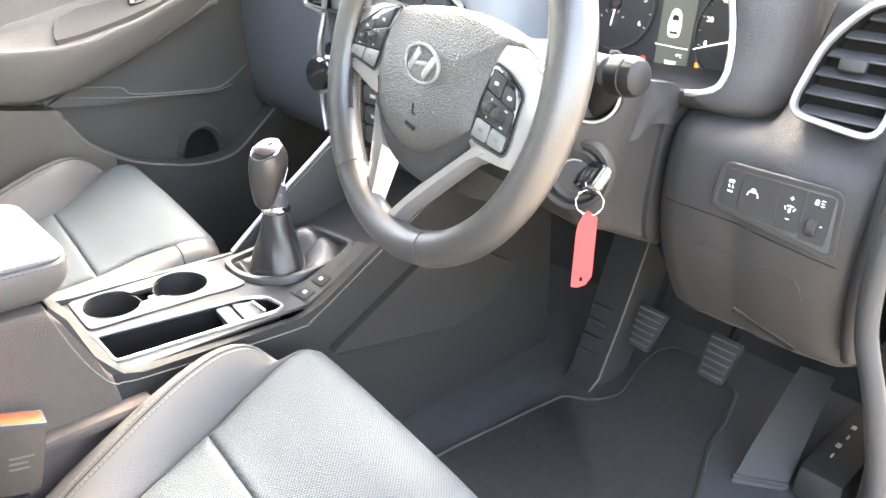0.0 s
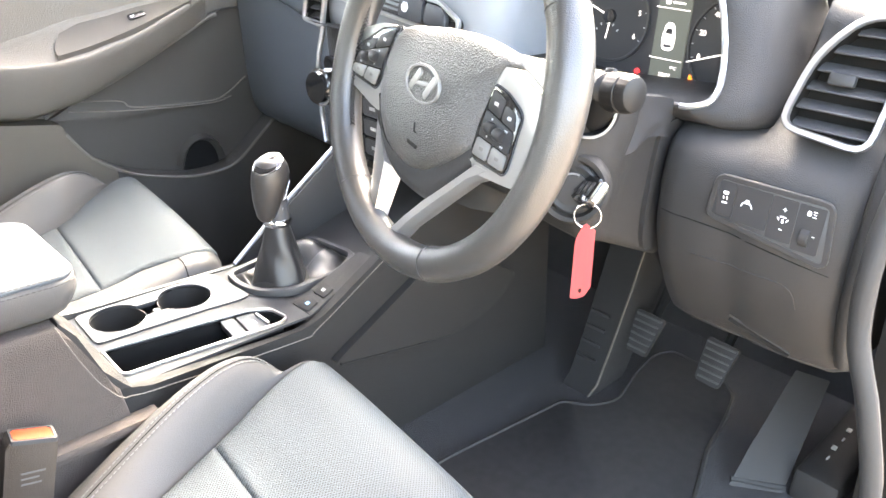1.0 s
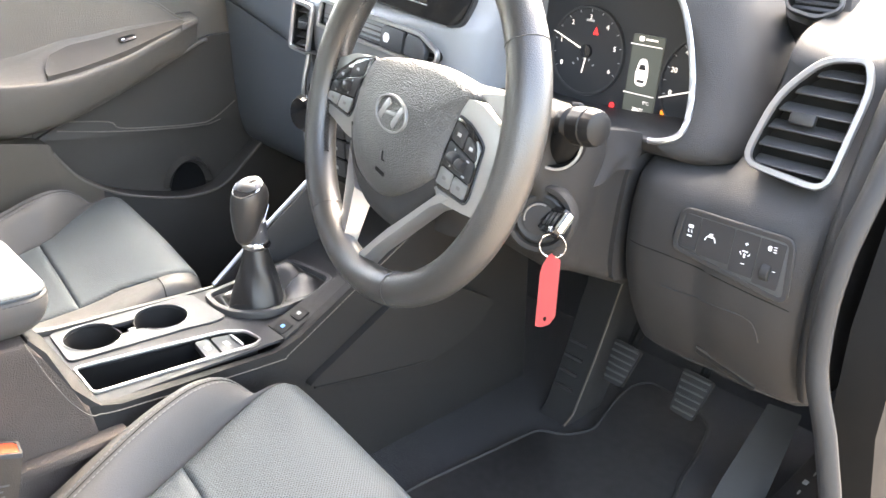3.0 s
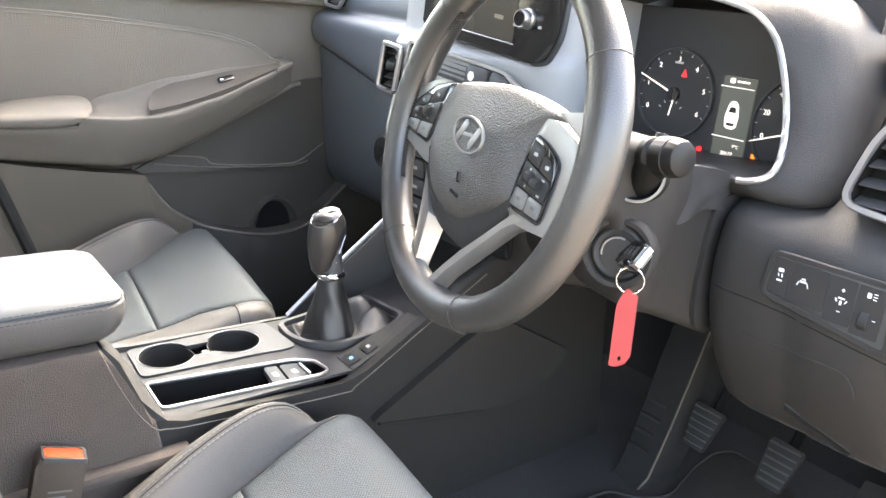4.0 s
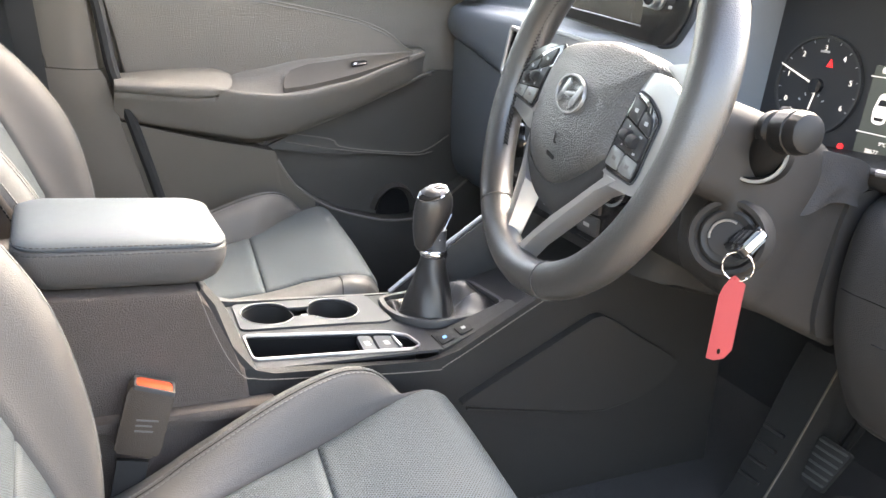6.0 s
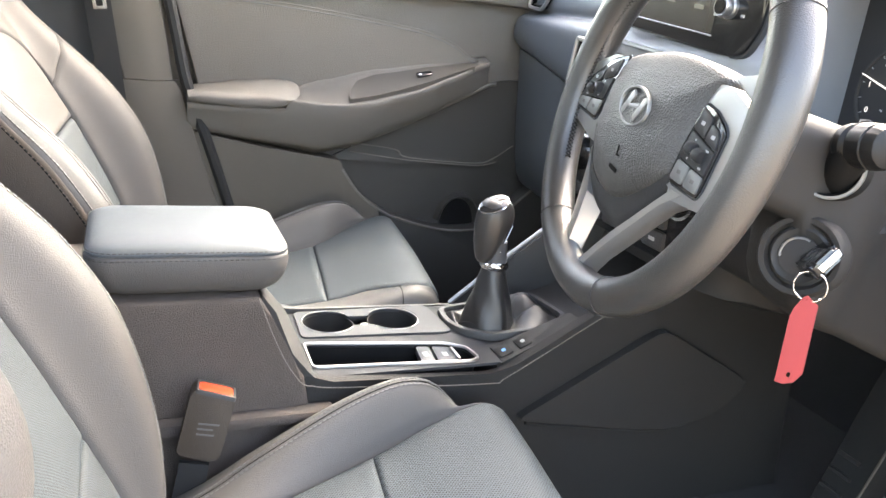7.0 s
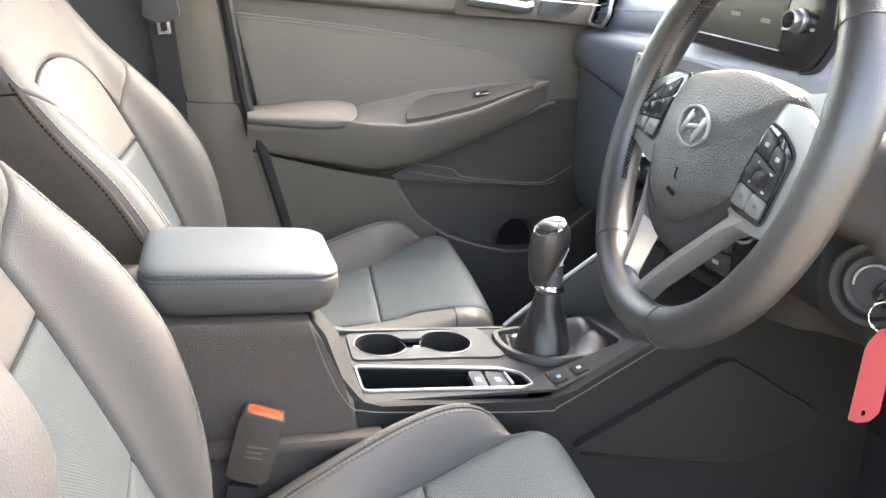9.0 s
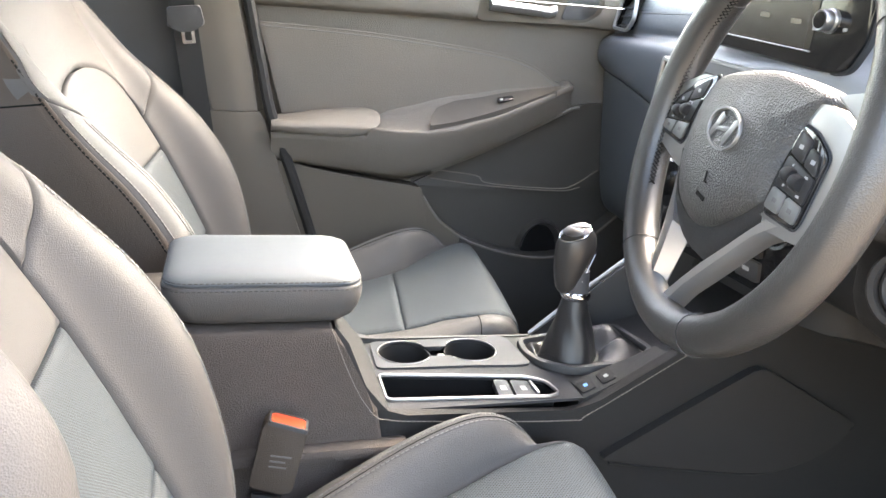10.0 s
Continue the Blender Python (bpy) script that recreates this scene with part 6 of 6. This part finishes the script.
def column():
    c = thing("steering_column", "dark grey steering column shroud with ignition lock", "steering column", (0.2, -0.39, 0.6))
    rings = []
    for s, cx, cz, hw, hh in ((0.06, 0.0, 0.0, 0.045, 0.045), (0.165, 0.0, -0.005, 0.048, 0.050), (0.190, 0.0, -0.026, 0.051, 0.070), (0.202, -0.004, -0.040, 0.051, 0.086), (0.216, -0.006, -0.047, 0.054, 0.095), (0.245, -0.007, -0.054, 0.051, 0.099), (0.268, -0.010, -0.059, 0.045, 0.098), (0.30, -0.012, -0.066, 0.034, 0.094), (0.42, -0.012, -0.085, 0.028, 0.094)):
        q = rrect(cx - hw, cx + hw, cz - hh, cz + hh, min(hw, hh) * 0.5, 6)
        rings.append([COL @ Vector((x, y, -s)) for x, y in q])
    part("shroud", loft(rings), SHROUD, c, "textured grey-brown shroud", angle=70)
    # crumpled cloth boot between the shroud and the instruments
    grid = []
    for i in range(13):
        u = i / 12
        col_ = []
        for j in range(11):
            v = j / 10
            p = Vector((0.238 + 0.110 * u, -0.452 - 0.012 * math.sin(u * 2.6), 0.598 + 0.010 * u + (0.070 - 0.030 * u) * v + 0.010 * math.sin(u * 3)))
            p += 0.007 * Vector((0, noise.noise(Vector((u * 3.1, v * 2.3, 4.0))), 0.5 * noise.noise(Vector((u * 2.7, v * 3.3, 9.0)))))
            col_.append(p)
        col_ += [q + Vector((0.004, 0.016, 0)) for q in col_[::-1]]
        grid.append(col_)
    part("boot_cloth", loft(grid), BOOTCLOTH, c, "crumpled dark cloth boot", angle=40)
    # ignition lock
    L = frm((0.168, -0.447, 0.577), (0.42, -0.90, 0), (0.15, 0.05, 1)) @ Matrix.Translation((0, 0, 0.009))
    lk = part("ignition_ring", lathe([(0.041, -0.02), (0.041, 0.004), (0.038, 0.009), (0.033, 0.008), (0.030, 0.001), (0.0, 0.0)], L, 40), SHROUD, c, "raised ring round the lock")
    part("lock_bezel", lathe([(0.029, 0.0), (0.029, 0.005), (0.026, 0.007), (0.020, 0.004), (0.0, 0.004)], L, 36), WELL, lk)
    part("lock_face", lathe([(0.0195, 0.003), (0.019, 0.0075), (0.0, 0.008)], L, 32), BUTTON, lk, "black lock barrel")
    part("lock_ring", tube([L @ Vector((0.0175 * math.cos(t), 0.0175 * math.sin(t), 0.0075)) for t in [radians(70 + 9 * q) for q in range(15)]], 0.0013, 6), BADGE, lk, "thin silver arc")
    st = thing("wiper_stalk", "black wiper stalk with a thick ribbed end", "stalk", (0.15, -0.48, 0.68))
    a, b = Vector((0.169, -0.459, 0.6905)), Vector((0.160, -0.514, 0.6975))
    z = (b - a).normalized()
    x = z.cross(Vector((0, 0, 1))).normalized()
    S = Matrix((x, z.cross(x), z)).transposed().to_4x4()
    S.translation = a
    SOCK = frm((0.172, -0.452, 0.666), (0.42, -0.90, 0), (0.15, 0.05, 1)) @ Matrix.Scale(0.90, 4)
    part("socket", lathe([(0.034, -0.015), (0.034, 0.008), (0.031, 0.0115), (0.028, 0.009), (0.025, -0.006), (0.0, -0.008)], SOCK, 36), MATT, st)
    part("socket_ring", lathe([(0.0335, 0.009), (0.033, 0.0125), (0.030, 0.0125), (0.0295, 0.009)], SOCK, 36, False), BADGE, st, "thin grey ring round the socket")
    part("boot", tube(smooth([(0.186, -0.448, 0.650), (0.176, -0.458, 0.664), (0.168, -0.468, 0.678), (0.166, -0.476, 0.688)], 5), 0.0175, 20), MATT, st, "rubber sleeve")
    part("stem", lathe([(0.0, -0.002), (0.0150, -0.001), (0.0182, 0.002), (0.0192, 0.006), (0.0192, 0.012), (0.0175, 0.0135), (0.0, 0.0138)], S, 32), STALK, st)
    part("ribbed_ring", lathe([(0.0, 0.0130), (0.0182, 0.0135), (0.0198, 0.0150), (0.0182, 0.0164), (0.0198, 0.0178), (0.0182, 0.0192), (0.0, 0.0196)], S, 32), STALK, st)
    rings = []
    for h, r in ((0.0192, 0.012), (0.0194, 0.0188), (0.0212, 0.0207), (0.0260, 0.0211), (0.0385, 0.0210), (0.0395, 0.0196), (0.0405, 0.0196), (0.0415, 0.0206), (0.0480, 0.0196), (0.0520, 0.0178), (0.0540, 0.0130)):
        rings.append([S @ Vector((r * (1 - 0.03 * (k % 8 == 0)) * math.cos(2 * math.pi * k / 64), r * (1 - 0.03 * (k % 8 == 0)) * math.sin(2 * math.pi * k / 64), h)) for k in range(64)])
    part("end_knob", loft(rings), STALK, st, "fluted rounded end knob", angle=30)
    part("flick_tab", box((-0.004, -0.0245, 0.004), (0.004, -0.018, 0.0165), 0.0012, m=S @ Matrix.Rotation(radians(-25), 4, 'Z')), BUTTON, st)
    for turn, h, hh in ((-62, 0.030, 0.0055), (-62, 0.009, 0.004), (-78, 0.009, 0.002)):
        part("print", box((-0.0035, -0.0216, h - hh / 2), (0.0035, -0.0185, h + hh / 2), 0, m=S @ Matrix.Rotation(radians(turn), 4, 'Z')), PRINTGREY, st)
    k = thing("ignition_key", "black car key in the lock with a chrome edge", "key", (0.15, -0.46, 0.57))
    # the head lies in a plane that holds the lock's axis
    lock = Vector((0.1655, -0.4480, 0.5755))
    out = (Vector((0.141, -0.496, 0.5855)) - lock).normalized()
    K = frm(lock, Vector((0.0172, -0.0021, 0.0191)), out)
    head = part("key_head", prism(rpoly([(-0.009, 0.012), (-0.0165, 0.020), (-0.0175, 0.046), (-0.0130, 0.0525), (0.0125, 0.0525), (0.0165, 0.047), (0.0165, 0.020), (0.009, 0.012)], 0.005), 0.0135, K @ Matrix.Translation((0, 0, -0.00675)), 0.0045, 3, True), GLOSS, k, "glossy black key head")
    part("key_edge", prism(rpoly([(-0.0115, 0.049), (-0.0115, 0.0545), (0.0130, 0.0545), (0.0162, 0.047), (0.0162, 0.042), (0.0140, 0.044), (0.0115, 0.049)], 0.001), 0.0062, K @ Matrix.Translation((0, 0, -0.0031)), 0.001, 2, True), CHROME, k, "chrome edge")
    part("key_blade", box((-0.004, -0.006, -0.0015), (0.004, 0.014, 0.0015), 0, m=K), SATIN, k)
    for sgn in (1, -1):
        for q in range(3):
            part("key_button", box((-0.009, 0.0215 + 0.009 * q, 0.0050), (0.009, 0.0285 + 0.009 * q, 0.0074), 0.001, m=K @ (Matrix() if sgn > 0 else Matrix.Rotation(math.pi, 4, 'Y'))), BUTTON, head)
            part("print", box((-0.004, 0.0235 + 0.009 * q, 0.0073), (0.003, 0.0265 + 0.009 * q, 0.0076), 0, m=K @ (Matrix() if sgn > 0 else Matrix.Rotation(math.pi, 4, 'Y'))), PRINTDARK, head)
    ring_c = Vector((0.1374, -0.4891, 0.5625))
    rx, ry = Vector((0.55, -0.84, 0)), Vector((0, 0, 1))
    ring_o = thing("key_ring", "thin steel split ring on the key", "key ring", tuple(ring_c))
    for dz in (0.0, 0.0013):
        part("coil", tube([ring_c + 0.0145 * (math.cos(t) * rx + math.sin(t) * ry) + Vector((dz, dz, 0)) for t in [2 * math.pi * q / 36 for q in range(36)]], 0.0007, 6, True), CHROME, ring_o)
    tag = thing("key_tag", "red plastic key tag hanging from the ring", "key tag", tuple(ring_c - Vector((0, 0, 0.05))))
    TM = frm(ring_c - Vector((0.0, 0.0, 0.0135)), (0.72, -0.68, 0.02), (0.10, 0.06, 1))
    part("tag", holed([(-0.0035, 0.002), (0.0, 0.0045), (0.0045, 0.001), (0.0105, -0.003), (0.0108, -0.070), (0.005, -0.080), (-0.004, -0.084), (-0.0115, -0.083), (-0.0112, -0.018), (-0.0095, -0.010)], [[(-0.001 + 0.0018 * math.cos(t), -0.074 + 0.0028 * math.sin(t)) for t in [2 * math.pi * q / 12 for q in range(12)]]], 0.0016, TM), RED, tag)
    part("tag_loop", tube([TM @ Vector((0.0, 0.002, 0.001)), ring_c - Vector((0, 0, 0.0145))], 0.0015, 6), RED, tag)


column()


# ---------- footwell ----------
def footwell():
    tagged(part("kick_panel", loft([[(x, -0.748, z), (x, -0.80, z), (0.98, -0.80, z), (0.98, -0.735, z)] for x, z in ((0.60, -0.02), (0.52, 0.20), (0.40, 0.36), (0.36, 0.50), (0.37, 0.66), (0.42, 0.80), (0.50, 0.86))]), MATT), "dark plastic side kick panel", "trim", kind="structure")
    tagged(part("body_seal", tube(smooth([(0.40, -0.742, 0.80), (0.335, -0.738, 0.68), (0.302, -0.733, 0.58), (0.298, -0.742, 0.47), (0.30, -0.775, 0.38), (0.30, -0.81, 0.25), (0.25, -0.83, 0.05), (0.1, -0.83, -0.02)], 6), 0.012, 10), RUBBER), "black rubber door seal", "seal", kind="structure")
    m = thing("floor_mat", "black carpet floor mat with a bound edge, on the floor", "floor mat", (0.5, -0.42, -0.012))
    edge = rpoly([(0.0, -0.20), (0.25, -0.215), (0.52, -0.245), (0.545, -0.29), (0.60, -0.315), (0.72, -0.285), (0.80, -0.275), (0.850, -0.295), (0.845, -0.37), (0.815, -0.44), (0.79, -0.468), (0.70, -0.492), (0.60, -0.51), (0.50, -0.546), (0.40, -0.58), (0.2, -0.60), (0.0, -0.60)], 0.02)
    part("mat_top", prism(edge, 0.008, Matrix.Translation((0, 0, -0.012)), 0.003), MATCARPET, m)
    part("binding", tube([(x, y, -0.0055) for x, y in inset(edge, 0.002)], 0.0045, 6, True), RUBBER, m, "stitched binding")
    f = thing("foot_rest", "black plastic foot rest with ribs, against the toe board", "foot rest", (0.68, -0.25, 0.0))
    st = [(0.575, -0.012, -0.205, -0.268), (0.60, 0.004, -0.203, -0.269), (0.66, 0.088, -0.188, -0.258), (0.72, 0.172, -0.168, -0.244), (0.78, 0.25, -0.150, -0.228)]
    part("body", loft([[(x, a, z), (x, b, z), (x + 0.006, b - 0.004, z - 0.008), (x + 0.09, b - 0.004, -0.012 if z < 0.02 else z * 0.6), (x + 0.09, a, -0.012 if z < 0.02 else z * 0.6)] for x, z, a, b in st]), FLANK, f)
    for k in range(4):
        x, z, c = 0.622 + 0.018 * k, 0.037 + 0.0252 * k, -0.222 + 0.005 * k
        part("rib", box((x - 0.003, c - 0.022, z - 0.003), (x + 0.003, c + 0.022, z + 0.004), 0.0015), RUBBER, f)
    part("edge_line", tube([(x - 0.001, b, z + 0.001) for x, z, a, b in st], 0.0022, 6), GREYPLAST, f)
    for name, c, w in (("clutch_pedal", (0.73, -0.284, 0.081), "clutch"), ("brake_pedal", (0.73, -0.440, 0.088), "brake")):
        p = thing(name, f"black {w} pedal with a ribbed rubber pad", "pedal", c)
        M = frm(c, (0, -1, 0), (0.45, 0.12, 0.89))
        q = rpoly([(-0.031, 0.043), (0.033, 0.040), (0.022, -0.045), (-0.026, -0.043)], 0.007)
        part("pad", prism(q, 0.012, M, 0.004), RUBBER, p, "rubber pad")
        for k in range(6):
            y = -0.034 + 0.0135 * k
            ww = 0.022 + 0.0012 * k
            part("rib", box((-ww, y - 0.0022, 0.010), (ww, y + 0.0022, 0.0145), 0.001, 1, M), RUBBERLIGHT, p)
        part("arm", tube([Vector(c) + Vector((0.012, 0, 0)), Vector(c) + Vector((0.06, 0.0, 0.06)), Vector(c) + Vector((0.13, 0.0, 0.26)), Vector(c) + Vector((0.15, 0, 0.34))], 0.010, 8), MATT, p)
    a = thing("accelerator_pedal", "long black floor-hinged accelerator pedal", "pedal", (0.6, -0.61, -0.01))
    part("plate", loft([[(0.55, -0.575, -0.010), (0.60, -0.645, -0.010), (0.615, -0.640, -0.014), (0.57, -0.572, -0.014)], [(0.60, -0.575, 0.040), (0.64, -0.642, 0.040), (0.655, -0.638, 0.033), (0.615, -0.572, 0.033)], [(0.72, -0.580, 0.150), (0.74, -0.632, 0.145), (0.755, -0.628, 0.135), (0.735, -0.578, 0.140)]]), RUBBER, a, "smooth plate")
    part("hinge", tube([(0.56, -0.572, -0.004), (0.608, -0.645, -0.004)], 0.006, 8), RUBBER, a)
    for k in range(5):
        x, z = 0.632 + 0.019 * k, 0.045 + 0.0205 * k
        part("rib", tube([(x, -0.583, z + 0.004), (x + 0.026 - 0.002 * k, -0.630, z + 0.003)], 0.002, 6), RUBBER, a)
    s = thing("sill_bracket", "black bracket with steel strips beside the pedals", "bracket", (0.72, -0.66, 0.0))
    part("housing", box((0.60, -0.725, -0.012), (0.86, -0.652, 0.05), 0.01), FLANK, s)
    for k in range(4):
        part("strip", box((0.66 + 0.035 * k, -0.682, 0.0495), (0.672 + 0.035 * k, -0.679 + 0.005 * (k % 2), 0.0525), 0.001), PRINTGREY, s, "dull steel strip")


footwell()
